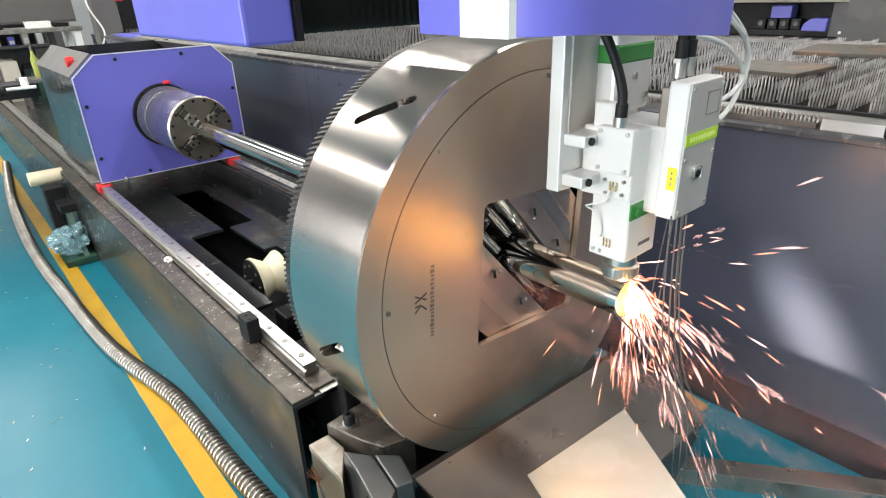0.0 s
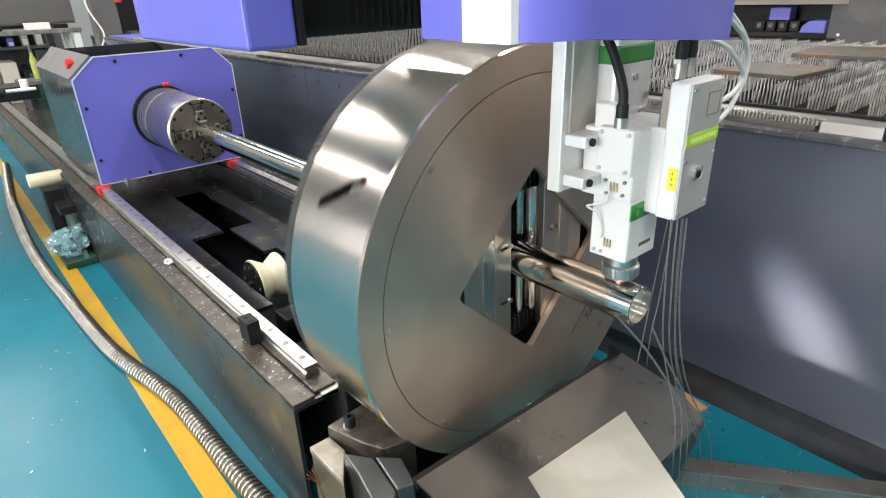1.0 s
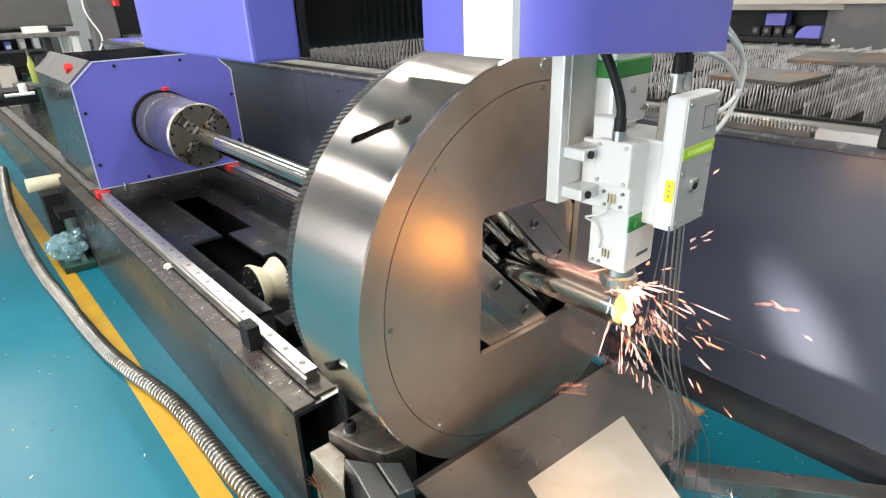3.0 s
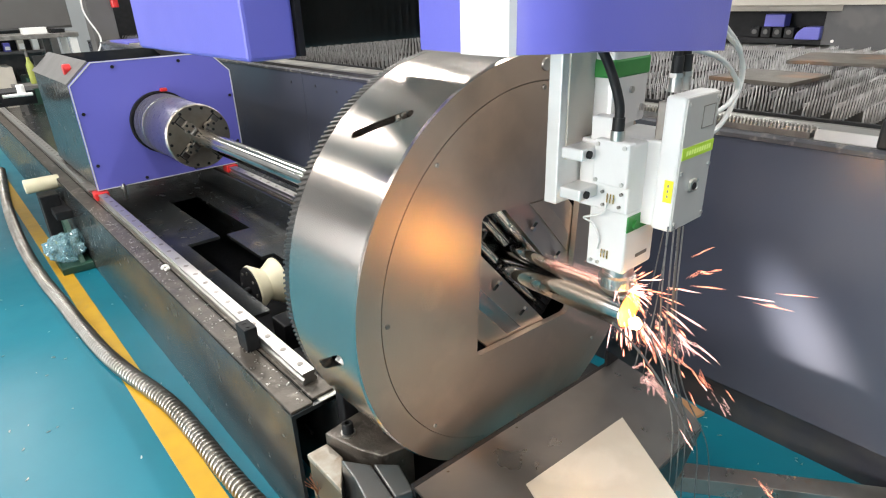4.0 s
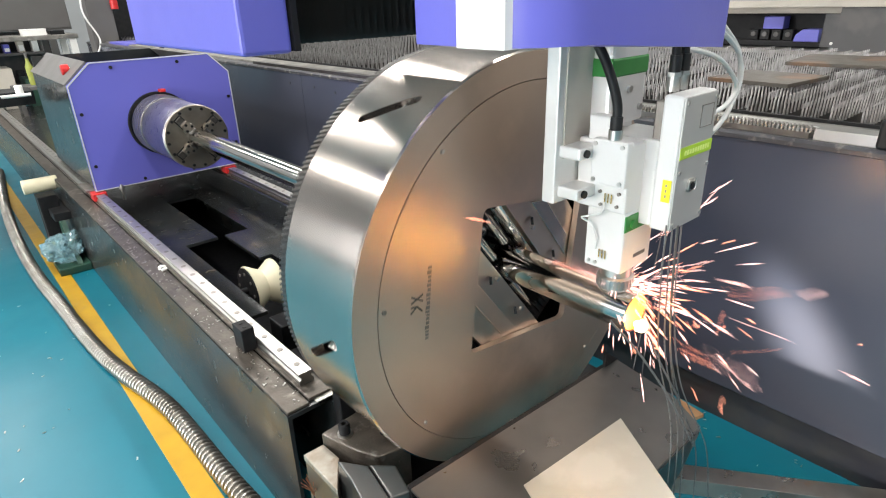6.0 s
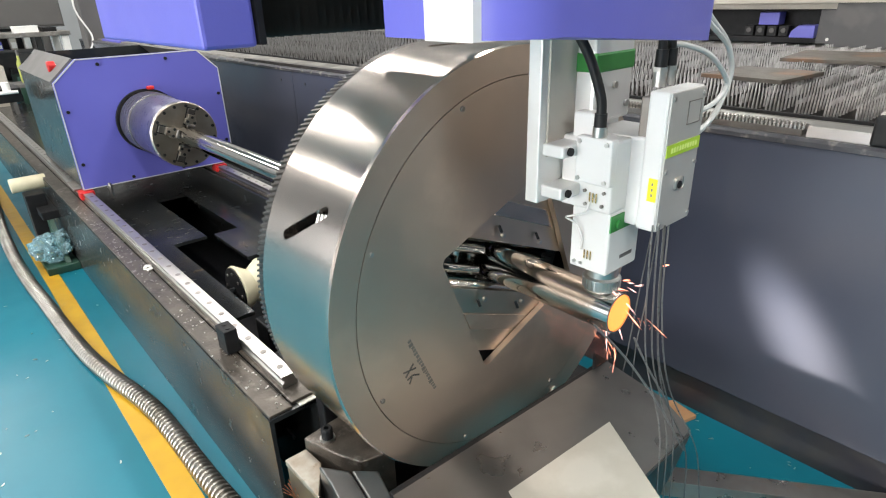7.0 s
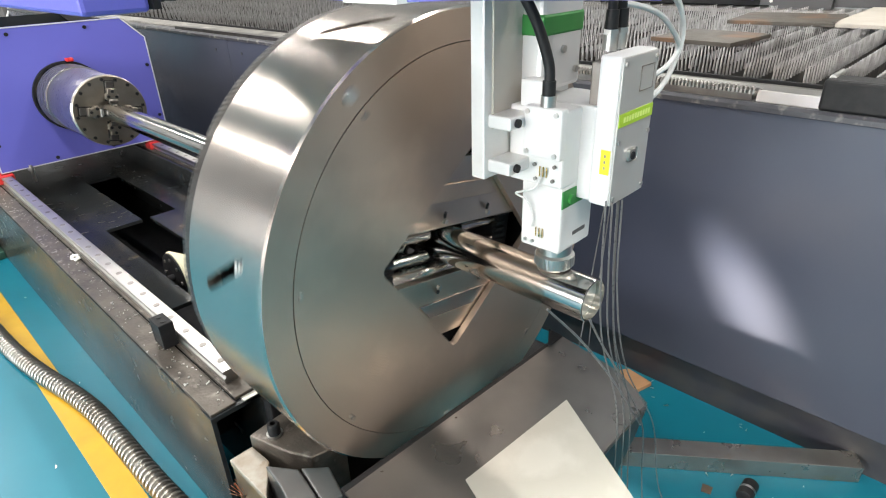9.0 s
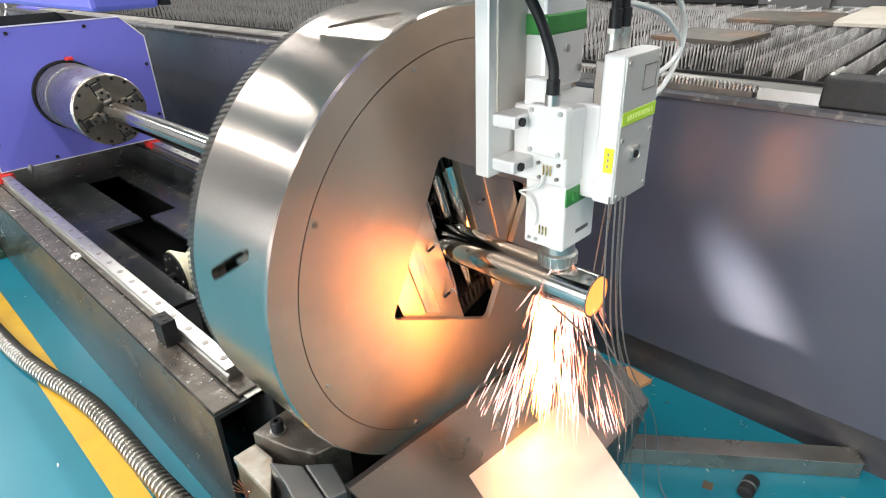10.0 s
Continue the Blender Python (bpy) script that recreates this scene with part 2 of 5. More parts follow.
def smooth_path(points, steps=12):
    """Points along a curve that passes through the given ones."""
    pts = [Vector(p) for p in points]
    pts = [2 * pts[0] - pts[1]] + pts + [2 * pts[-1] - pts[-2]]
    out = []
    for i in range(1, len(pts) - 2):
        p0, p1, p2, p3 = pts[i - 1:i + 3]
        for k in range(steps):
            t = k / steps
            out.append(0.5 * (2 * p1 + (p2 - p0) * t + (2 * p0 - 5 * p1 + 4 * p2 - p3) * t * t + (3 * p1 - p0 - 3 * p2 + p3) * t ** 3))
    out.append(pts[-2])
    return out


def sweep(path, radius, seg=10, bm=None):
    """A round section of constant or listed radius along a path."""
    own = bmesh.new()
    rings = []
    side = None
    for i, p in enumerate(path):
        d = (path[min(i + 1, len(path) - 1)] - path[max(i - 1, 0)]).normalized()
        if side is None:
            side = d.orthogonal().normalized()
        side = (side - d * side.dot(d)).normalized()
        up = d.cross(side)
        r = radius[i] if isinstance(radius, list) else radius
        rings.append([own.verts.new(p + r * (math.cos(2 * math.pi * k / seg) * side + math.sin(2 * math.pi * k / seg) * up)) for k in range(seg)])
    for a, b in zip(rings, rings[1:]):
        for k in range(seg):
            own.faces.new((a[k], a[(k + 1) % seg], b[(k + 1) % seg], b[k]))
    own.faces.new(rings[0][::-1])
    own.faces.new(rings[-1])
    return merge(bm, own)


# ---------- the hall ----------
H0 = 0.642                                 # height of the chuck's axis
solid("floor", box(-9, 9, -8, 12, -0.1, 0.0), EPOXY, "glossy teal epoxy workshop floor", "floor", kind="structure")
solid("wall_north", box(-9, 9, 12, 12.2, 0, 5.6), WALLM, "pale plain hall wall", "wall", kind="structure")
solid("wall_south", box(-9, 9, -8.2, -8, 0, 5.6), WALLM, "pale plain hall wall", "wall", kind="structure")
solid("wall_east", box(9, 9.2, -8, 12, 0, 5.6), WALLM, "pale plain hall wall", "wall", kind="structure")
west = bmesh.new()
for y0, y1, z0, z1 in ((-8, 12, 0, 0.8), (-8, 12, 3.4, 5.6), (-8, -3.5, 0.8, 3.4), (11.0, 12, 0.8, 3.4)):
    box(-9.2, -9, y0, y1, z0, z1, bm=west)
solid("wall_west", west, WALLM, "pale hall wall with the added window's long opening", "wall", kind="structure")
win = tagged(thing("added_window_1", "unseen steel framed window added to light panel and chuck rim", "window"), kind="structure")
# panes glow and run past the lamp so the rim's left side mirrors them
for k in range(12):
    y = -3.5 + 14.5 * k / 12
    part("pane", box(-9.12, -9.10, y + 0.03, y + 14.5 / 12 - 0.03, 0.83, 3.37), ADDEDPANE, win)
    part("mullion", box(-9.16, -9.06, y - 0.03, y + 0.03, 0.8, 3.4), GREYPANEL, win)
# roof out of view, its pale tone set so the chuck's rim mirrors mid grey
solid("ceiling", box(-9.2, 9.2, -8.2, 12.2, 5.6, 5.7), CEILM, "pale grey sheet steel hall roof", "ceiling", kind="structure")
solid("floor_line", box(-0.555, -0.494, -2.0, 9.0, 0.0, 0.004), YELLOW, "worn yellow safety line painted on the floor", "floor marking", kind="structure")

# ---------- tube bed ----------
def tube_bed():
    t = thing("tube_machine_bed", "long dark painted steel tube machine bed, dirty on top", "machine bed")
    beam = prism([(-0.400, 0.0), (-0.400, 0.346), (-0.285, 0.346), (-0.285, 0.0), (-0.294, 0.0), (-0.294, 0.336), (-0.391, 0.336), (-0.391, 0.0)], 0.285, 6.5, "y")
    part("side_beam", beam, BEDPAINT, t)
    part("beam_stiffener", box(-0.391, -0.294, 0.62, 0.63, 0.0, 0.336), BLACK, t)
    part("side_beam", box(0.235, 0.400, 0.285, 6.5, 0.0, 0.346, 0.006), BEDPAINT, t)
    part("top_strip", box(-0.397, -0.345, 0.290, 6.5, 0.346, 0.352, 0.002), DIRTYTOP, t, "oily scaled steel strip")
    part("rail_seat", box(-0.341, -0.288, 0.300, 6.5, 0.346, 0.3535, 0.002), DIRTYTOP, t, "oily machined seat under the rail")
    part("rail_seat", box(0.245, 0.300, 0.300, 6.5, 0.346, 0.3535, 0.002), DIRTYTOP, t)
    part("end_pad", box(-0.331, -0.287, 0.285, 0.340, 0.335, 0.3475, 0.002), SHEET, t, "bright machined pad at the rail's end")
    # deck between the beams with its cut-outs
    for x0, x1, y0, y1 in ((-0.285, -0.03, 1.62, 6.5), (-0.03, 0.10, 2.25, 6.5), (0.10, 0.235, 1.62, 6.5), (-0.285, -0.16, 0.9, 1.62),
                           (0.0, 0.235, 1.30, 1.62), (0.05, 0.235, 0.3, 1.30), (-0.285, -0.24, 0.3, 0.9)):
        part("deck_plate", box(x0, x1, y0, y1, 0.238, 0.25), BEDPAINT, t)
    marks = bmesh.new()
    mk = random.Random(8)
    for k in range(16):
        x, y = mk.uniform(-0.27, -0.05), mk.uniform(1.65, 2.1)
        merge(marks, turned(box(-0.012, 0.012, -0.0012, 0.0012, 0.2502, 0.2508), pose(x, y, 0, 0, 0, mk.uniform(-30, 40))))
    tagged(part("chalk_mark", marks, DULLSTEEL, t, "pale scratches and chalk marks on the deck"), kind="stuff")
    part("under_plate", box(-0.285, 0.235, 0.3, 6.5, 0.02, 0.03), BLACK, t)
    part("cross_member", box(-0.285, 0.235, 0.42, 0.56, 0.16, 0.262, 0.004), BLACK, t)
    part("cross_member", box(-0.20, 0.20, 0.72, 0.80, 0.20, 0.285, 0.004), BLACK, t)
    return t


def linear_rail(x, y0, y1):
    t = thing("linear_rail", "bright steel linear guide rail on the machine bed", "rail", group="guide rails")
    w = 0.017
    prof = [(-w, 0), (w, 0), (w, 0.010), (w * 0.72, 0.014), (w * 0.72, 0.019), (w, 0.022), (w, 0.0275), (w - 0.002, 0.029), (-w + 0.002, 0.029),
            (-w, 0.0275), (-w, 0.022), (-w * 0.72, 0.019), (-w * 0.72, 0.014), (-w, 0.010)]
    part("rail_bar", prism([(x + a, 0.3535 + b) for a, b in prof], y0, y1), STEEL, t)
    for i in range(int((y1 - y0) / 0.08)):
        part("hole_plug", cyl(x, y0 + 0.04 + 0.08 * i, 0.3825, 0.0075, 0.002, seg=12), DULLSTEEL, t)
    return t


tube_bed()
linear_rail(-0.316, 0.352, 6.4)
linear_rail(0.270, 0.352, 6.4)

stop = thing("stop_block", "small black end stop block with two holes on the bed", "stop block")
part("block", box(-0.367, -0.335, 0.560, 0.613, 0.3525, 0.414, 0.002), BLACK, stop)
for yy in (0.575, 0.598):
    part("hole", cyl(-0.351, yy, 0.4145, 0.006, 0.002, seg=14), RUBBER, stop)


# ---------- rear chuck carriage ----------
def carriage():
    t = thing("rear_chuck_carriage", "blue fronted dark bodied carriage riding on the two rails", "machine carriage")
    outline = [(-0.325, 0.392), (-0.325, 0.836), (-0.228, 0.920), (0.262, 0.920), (0.345, 0.835), (0.345, 0.392)]
    ring = [(0.133 * math.cos(a), H0 + 0.133 * math.sin(a)) for a in [2 * math.pi * i / 48 for i in range(48)]]
    part("front_plate", plate_with_hole(outline, ring, 2.160, 2.176), BLUE, t, "periwinkle blue front plate with cut top corners")
    rim = [(x * 0.988 + 0.0001, (z - 0.656) * 0.985 + 0.656) for x, z in outline]
    part("edge_trim", plate_with_hole(outline, rim, 2.1575, 2.1598), ALU, t, "bare bevelled edge of the front plate")
    part("side_plate", box(-0.322, -0.310, 2.176, 3.0, 0.40, 0.836), BEDPAINT, t)
    part("side_plate", box(0.330, 0.342, 2.176, 3.0, 0.40, 0.836), BEDPAINT, t)
    part("slanted_side", prism([(-0.322, 0.836), (-0.228, 0.917), (-0.236, 0.925), (-0.330, 0.842)], 2.176, 3.0), GREYPANEL, t)
    part("slanted_side", prism([(0.342, 0.836), (0.262, 0.917), (0.254, 0.909), (0.330, 0.832)], 2.176, 3.0), GREYPANEL, t)
    part("back_plate", box(-0.31, 0.33, 2.985, 3.0, 0.40, 0.91), BEDPAINT, t)
    part("floor_plate", box(-0.31, 0.33, 2.18, 2.98, 0.392, 0.41), BLACK, t)
    part("top_rim", box(-0.235, 0.262, 2.176, 2.19, 0.90, 0.918), GREYPANEL, t)
    for x in (-0.316, 0.270):
        part("bumper", box(x - 0.028, x + 0.028, 2.14, 2.20, 0.3545, 0.388, 0.004), RED, t, "red end seal of the rail slider")
        part("slider", box(x - 0.04, x + 0.04, 2.20, 2.36, 0.385, 0.394, 0.002), DULLSTEEL, t)
    part("foot_bolt", cyl(-0.225, 2.15, 0.37, 0.006, 0.07, seg=12), STEEL, t)
    part("foot_bolt", cyl(-0.225, 2.15, 0.39, 0.012, 0.012, seg=6), STEEL, t)
    part("knob", cyl(-0.288, 2.32, 0.888, 0.022, 0.03, "x", 20, bevel=0.004), RED, t, "red round knob")
    part("knob_collar", cyl(-0.272, 2.32, 0.883, 0.014, 0.03, "x", 16), WHITE, t)
    for x, z in ((-0.300, 0.50), (-0.300, 0.72), (-0.15, 0.895), (0.12, 0.895), (0.325, 0.72), (0.325, 0.5), (0.1, 0.41), (-0.12, 0.41)):
        part("screw", cyl(x, 2.158, z, 0.007, 0.006, "y", 12), BLACK, t)
    seal = lathe([(0.130, 2.145), (0.137, 2.145), (0.137, 2.165), (0.130, 2.165)], seg=48)
    part("seal_ring", turned(seal, pose(0, 0, H0)), RUBBER, t, smooth=True)
    part("red_mark", box(0.012, 0.040, 2.125, 2.15, H0 + 0.134, H0 + 0.148, 0.004), RED, t)
    return t


def plate_with_hole(outline, ring, y0, y1):
    """A flat plate in x and z with an outer outline and one round hole, drawn from y0 to y1."""
    bm = bmesh.new()
    n = len(ring)
    cx = sum(p[0] for p in ring) / n
    cz = sum(p[1] for p in ring) / n

    def outer(a):
        d = (math.cos(a), math.sin(a))
        best = None
        for (x0, z0), (x1, z1) in zip(outline, outline[1:] + outline[:1]):
            ex, ez = x1 - x0, z1 - z0
            det = d[0] * -ez + d[1] * ex
            if abs(det) < 1e-9:
                continue
            s = ((x0 - cx) * -ez + (z0 - cz) * ex) / det
            u = (d[0] * (z0 - cz) - d[1] * (x0 - cx)) / det
            if s > 0 and -1e-6 <= u <= 1 + 1e-6 and (best is None or s < best):
                best = s
        return (cx + d[0] * best, cz + d[1] * best)
    angles = sorted([math.atan2(z - cz, x - cx) % (2 * math.pi) for x, z in ring] + [math.atan2(z - cz, x - cx) % (2 * math.pi) for x, z in outline])

    def inner(a):
        rel = [(math.atan2(z - cz, x - cx) % (2 * math.pi), x, z) for x, z in ring]
        rel.sort()
        for k in range(n):
            a0, x0, z0 = rel[k]
            a1, x1, z1 = rel[(k + 1) % n]
            span = (a1 - a0) % (2 * math.pi)
            off = (a - a0) % (2 * math.pi)
            if off <= span + 1e-9:
                d = (math.cos(a), math.sin(a))
                ex, ez = x1 - x0, z1 - z0
                det = d[0] * -ez + d[1] * ex
                s = ((x0 - cx) * -ez + (z0 - cz) * ex) / det
                return (cx + d[0] * s, cz + d[1] * s)
    rows = []
    for a in angles:
        i, o = inner(a), outer(a)
        rows.append([bm.verts.new((i[0], y0, i[1])), bm.verts.new((o[0], y0, o[1])), bm.verts.new((o[0], y1, o[1])), bm.verts.new((i[0], y1, i[1]))])
    for a, b in zip(rows, rows[1:] + rows[:1]):
        for k in range(4):
            bm.faces.new((a[k], a[(k + 1) % 4], b[(k + 1) % 4], b[k]))
    bmesh.ops.remove_doubles(bm, verts=bm.verts[:], dist=1e-6)
    return bm


carriage()


# ---------- rear chuck, tube and front chuck: all turn about the tube's axis ----------
def rear_chuck():
    t = thing("rear_chuck", "steel rear chuck drum with four jaws gripping the tube", "chuck", 0, 1.715, H0)
    body = lathe([(0.02, 0.006), (0.124, 0.006), (0.127, 0.009), (0.127, 0.030), (0.1235, 0.034), (0.1235, 0.30), (0.118, 0.31), (0.118, 0.44), (0.02, 0.44)], seg=64)
    part("drum", body, DRUMSTEEL, t, "satin steel drum", smooth=True)
    for y in (0.30, 0.325, 0.35, 0.375, 0.40):
        part("groove_ring", lathe([(0.116, y), (0.1285, y), (0.1285, y + 0.011), (0.116, y + 0.011)], seg=48), STEEL, t, smooth=True)
    part("front_disc", lathe([(0.02, -0.002), (0.122, -0.002), (0.125, 0.001), (0.125, 0.006), (0.02, 0.006)], seg=64), DISCSTEEL, t, "dull brownish machined disc", smooth=True)
    for i in range(16):
        a = 2 * math.pi * (i + 0.5) / 16
        part("bolt", cyl(0.112 * math.cos(a), -0.003, 0.112 * math.sin(a), 0.0058, 0.005, "y", 12), BLACK, t)
    for i in range(4):
        m = pose(0, 0, 0, 0, 90 * i, 0)
        part("jaw_slot", turned(box(0.036, 0.108, -0.0028, -0.001, -0.017, 0.017), m), BLACK, t)
        part("jaw_guide", turned(box(0.040, 0.104, -0.010, -0.003, -0.013, 0.013, 0.002), m), GEARSTEEL, t)
        jaw = part("jaw", turned(prism([(0.035, -0.006), (0.046, -0.022), (0.062, -0.022), (0.066, -0.015), (0.082, -0.015), (0.082, 0.015), (0.066, 0.015), (0.062, 0.022), (0.046, 0.022), (0.035, 0.006)], -0.030, -0.010, "y", 0.002), m), DISCSTEEL, t, "stepped gripping jaw")
        part("jaw_roller", turned(cyl(0.040, -0.034, 0, 0.007, 0.030, "z", 16, bevel=0.001), m), GEARSTEEL, jaw)
        for d, w in ((0.054, 0.013), (0.054, -0.013), (0.073, 0.0)):
            part("jaw_bolt", turned(cyl(d, -0.031, w, 0.0052, 0.005, "y", 12), m), BLACK, jaw)
    return t


def steel_tube():
    t = thing("steel_tube", "polished round steel tube clamped in the chucks", "tube", 0, 0, H0)
    r = 0.0345
    part("tube_wall", lathe([(r - 0.003, 0.0), (r - 0.0006, 0.0), (r, 0.0006), (r, 1.95), (r - 0.003, 1.95)], seg=64), CHROME, t, smooth=True)
    part("tube_plug", cyl(0, 0.016, 0, r - 0.0032, 0.004, "y", 32), SHEET, t, "pale flat inner end")
    return t


R = 0.40
SIDE = 0.1945                              # from the axis to a corner of the square opening


def cut_by(me, cutters):
    """Takes the cutter meshes out of a mesh and returns the result."""
    ob = new("scratch_body", me)
    tools = []
    for c in cutters:
        k = new("scratch_cutter", c)
        tools.append(k)
        md = ob.modifiers.new("cut", "BOOLEAN")
        md.operation, md.object, md.solver = "DIFFERENCE", k, "EXACT"
    bpy.context.view_layer.update()
    dg = bpy.context.evaluated_depsgraph_get()
    out = bpy.data.meshes.new_from_object(ob.evaluated_get(dg))
    for k in tools + [ob]:
        bpy.data.objects.remove(k)
    return out


def square_outline(corner, rnd=0.012, n=5):
    """A square standing on a corner, with rounded corners, as (x, z) pairs."""
    pts = []
    for q in range(4):
        a = math.pi / 2 * q
        c = corner - rnd * math.sqrt(2)
        for k in range(n):
            b = a - math.pi / 4 + math.pi / 2 * k / (n - 1)
            pts.append((c * math.cos(a) + rnd * math.cos(b), c * math.sin(a) + rnd * math.sin(b)))
    return pts


def slot_outline(turn):
    """A slanted slot with round ends on the rim, at an angle about the axis, as a cutter."""
    a0, a1 = radians(turn + 152.0), radians(turn + 144.0)
    y0, y1 = 0.137, 0.052
    bm = bmesh.new()
    v = Vector((R * (a1 - a0), y1 - y0))
    ln = v.length
    d = v / ln
    n = Vector((-d.y, d.x))
    pts = []
    w = 0.0085
    for k in range(9):
        b = math.pi / 2 + math.pi * k / 8
        pts.append(Vector((0, 0)) + w * (math.cos(b) * d + math.sin(b) * n))
    for k in range(9):
        b = -math.pi / 2 + math.pi * k / 8
        pts.append(v + w * (math.cos(b) * d + math.sin(b) * n))
    lo, hi = [], []
    for p in pts:
        a = a0 + p.x / R
        for lst, rr in ((lo, R - 0.05), (hi, R + 0.01)):
            lst.append(bm.verts.new((rr * math.cos(a), y0 + p.y, rr * math.sin(a))))
    bm.faces.new(lo)
    bm.faces.new(hi)
    for k in range(len(pts)):
        j = (k + 1) % len(pts)
        bm.faces.new((lo[k], lo[j], hi[j], hi[k]))
    bmesh.ops.recalc_face_normals(bm, faces=bm.faces[:])
    me = bpy.data.meshes.new("slot_cutter")
    bm.to_mesh(me)
    bm.free()
    return me


def front_chuck():
    t = thing("front_chuck", "large round brushed steel chuck with a square central opening", "chuck", 0, 0, H0)
    body = lathe([(R - 0.022, 0.004), (R - 0.003, 0.0), (R, 0.003), (R, 0.199), (R - 0.002, 0.201), (R - 0.022, 0.201)], seg=180)
    me = cut_by(mesh_of(body, "rim", BRUSHED, True), [slot_outline(60 * k) for k in range(6)])
    me.materials.clear()
    me.materials.append(BRUSHED)
    for p in me.polygons:
        p.use_smooth = True
    me.set_sharp_from_angle(angle=radians(30))
    rim = new("rim", me)
    rim.parent = t
    rim["label"] = "brushed steel rim with slanted slots"
    for k in range(6):
        a = radians(60 * k + 146.0)
        pins = bmesh.new()
        for d in (-0.004, 0.002, 0.008):
            b = a - d * 0.6
            cyl((R - 0.012) * math.cos(b), 0.072 - d * 1.6, (R - 0.012) * math.sin(b), 0.0042, 0.016, "x", 8, bm=pins)
        part("slot_spring", pins, STEEL, t, "bright spring coil in the slot")
    # outer face ring and inner face plate, with a fine groove between them
    part("face_ring", lathe([(0.3508, 0.0005), (0.379, 0.0), (R - 0.003, -0.0002), (R - 0.003, 0.012), (0.3508, 0.012)], seg=180), FACE, t, smooth=True)
    circle = [(0.3494 * math.cos(2 * math.pi * k / 180), 0.3494 * math.sin(2 * math.pi * k / 180)) for k in range(180)]
    face = plate_with_hole(circle, square_outline(SIDE), 0.0, 0.013)
    part("face_plate", face, FACE, t, "brownish ground steel face plate")
    part("inner_drum", lathe([(0.255, 0.013), (0.30, 0.013), (0.30, 0.19), (0.255, 0.19)], seg=96), BLACK, t, smooth=True)
    part("back_disc", lathe([(0.060, 0.150), (0.375, 0.150), (0.375, 0.165), (0.060, 0.165)], seg=64), BLACK, t)
    for k in range(8):
        a = radians(45 * k)
        part("face_screw", cyl(0.3393 * math.cos(a), -0.001, 0.3393 * math.sin(a), 0.0044 if k % 2 else 0.0036, 0.004, "y", 16, bevel=0.001), STEEL if k % 2 == 0 else DULLSTEEL, t)
    part("ring_bolt", cyl(0.3765 * math.cos(radians(-135)), -0.001, 0.3765 * math.sin(radians(-135)), 0.011, 0.006, "y", 20, bevel=0.002), STEEL, t, "large bright bolt head")
    # ring gear behind the rim
    gear = bmesh.new()
    teeth = 250
    prof = []
    for k in range(teeth):
        for off, rr in ((-0.30, 0.3930), (-0.16, 0.3972), (0.16, 0.3972), (0.30, 0.3930)):
            a = 2 * math.pi * (k + off) / teeth
            prof.append((rr * math.cos(a), rr * math.sin(a)))
    inner = [(0.34 * x / math.hypot(x, z), 0.34 * z / math.hypot(x, z)) for x, z in prof]
    n = len(prof)
    twist = Matrix.Rotation(radians(1.1), 2)
    cols = [[gear.verts.new((x, yy, z)) for (x, z), yy in ((prof[k], 0.203), (tuple(twist @ Vector(prof[k])), 0.228), (inner[k], 0.228), (inner[k], 0.203))] for k in range(n)]
    for k in range(n):
        a, b = cols[k], cols[(k + 1) % n]
        for j in range(4):
            gear.faces.new((a[j], a[(j + 1) % 4], b[(j + 1) % 4], b[j]))
    part("ring_gear", gear, GEARSTEEL, t, "toothed steel ring gear")
    # jaws: two plates either side of a channel with polished rollers
    for s in (-1, 1):
        pl = [(s * 0.046, -0.166), (s * 0.046, 0.166), (s * 0.166, 0.046), (s * 0.166, -0.046)]
        jaw = part("jaw_plate", prism(pl, 0.0145, 0.030, "y", 0.0008), JAWSTEEL, t, "brownish steel jaw cover plate")
        # step on one side in brighter steel, its reflection put into the material
        part("jaw_step", prism([(s * 0.092, -0.091), (s * 0.092, 0.091), (s * 0.122, 0.061), (s * 0.122, -0.061)], 0.0115, 0.0145, "y", 0.001), BRUSHED if s > 0 else FACE, jaw)
        for z in (0.062, -0.050):
            pin = turned(cyl(0, 0, 0, 0.0026, 0.014, "x", 10), pose(s * 0.070, 0.009, z, 0, -25, 30))
            part("jaw_pin", pin, BLACK, jaw)
            part("jaw_screw", cyl(s * 0.060, 0.003, z - 0.005, 0.0042, 0.006, "y", 12), STEEL, jaw)
        part("jaw_body", box(s * 0.075, s * 0.20, 0.030, 0.145, -0.12, 0.12), BLACK, jaw)
        part("roller", cyl(s * 0.0560, 0.053, 0, 0.0212, 0.27, "z", 40, bevel=0.003), CHROME, jaw, "polished clamping roller", smooth=True)
        part("roller_shaft", cyl(s * 0.0560, 0.053, 0, 0.011, 0.32, "z", 24), STEEL, jaw, smooth=True)
    for s in (-1, 1):
        part("rail_block", box(-0.072, 0.072, 0.045, 0.12, s * 0.138, s * 0.185, 0.003), BLACK, t)
        for x in (-0.020, 0.020):
            part("guide_bar", cyl(x, 0.056, s * 0.106, 0.010, 0.128, "z", 28), CHROME, t, "polished upright guide bar", smooth=True)
        for k in range(9):
            part("rack_tooth", box(-0.058 + 0.013 * k, -0.052 + 0.013 * k, 0.036, 0.0455, s * 0.135, s * 0.165), BLACK, t)
        part("cross_roller", cyl(0, 0.115, s * 0.0565, 0.0212, 0.12, "x", 32), CHROME, t, "polished clamping roller", smooth=True)
    # engraved mark and unreadable small lettering as plain bars, and a patch of vent holes
    def inplane(r, deg):
        return r * math.cos(radians(deg)), r * math.sin(radians(deg))
    mx, mz = inplane(0.274, 135.8)
    mark = bmesh.new()
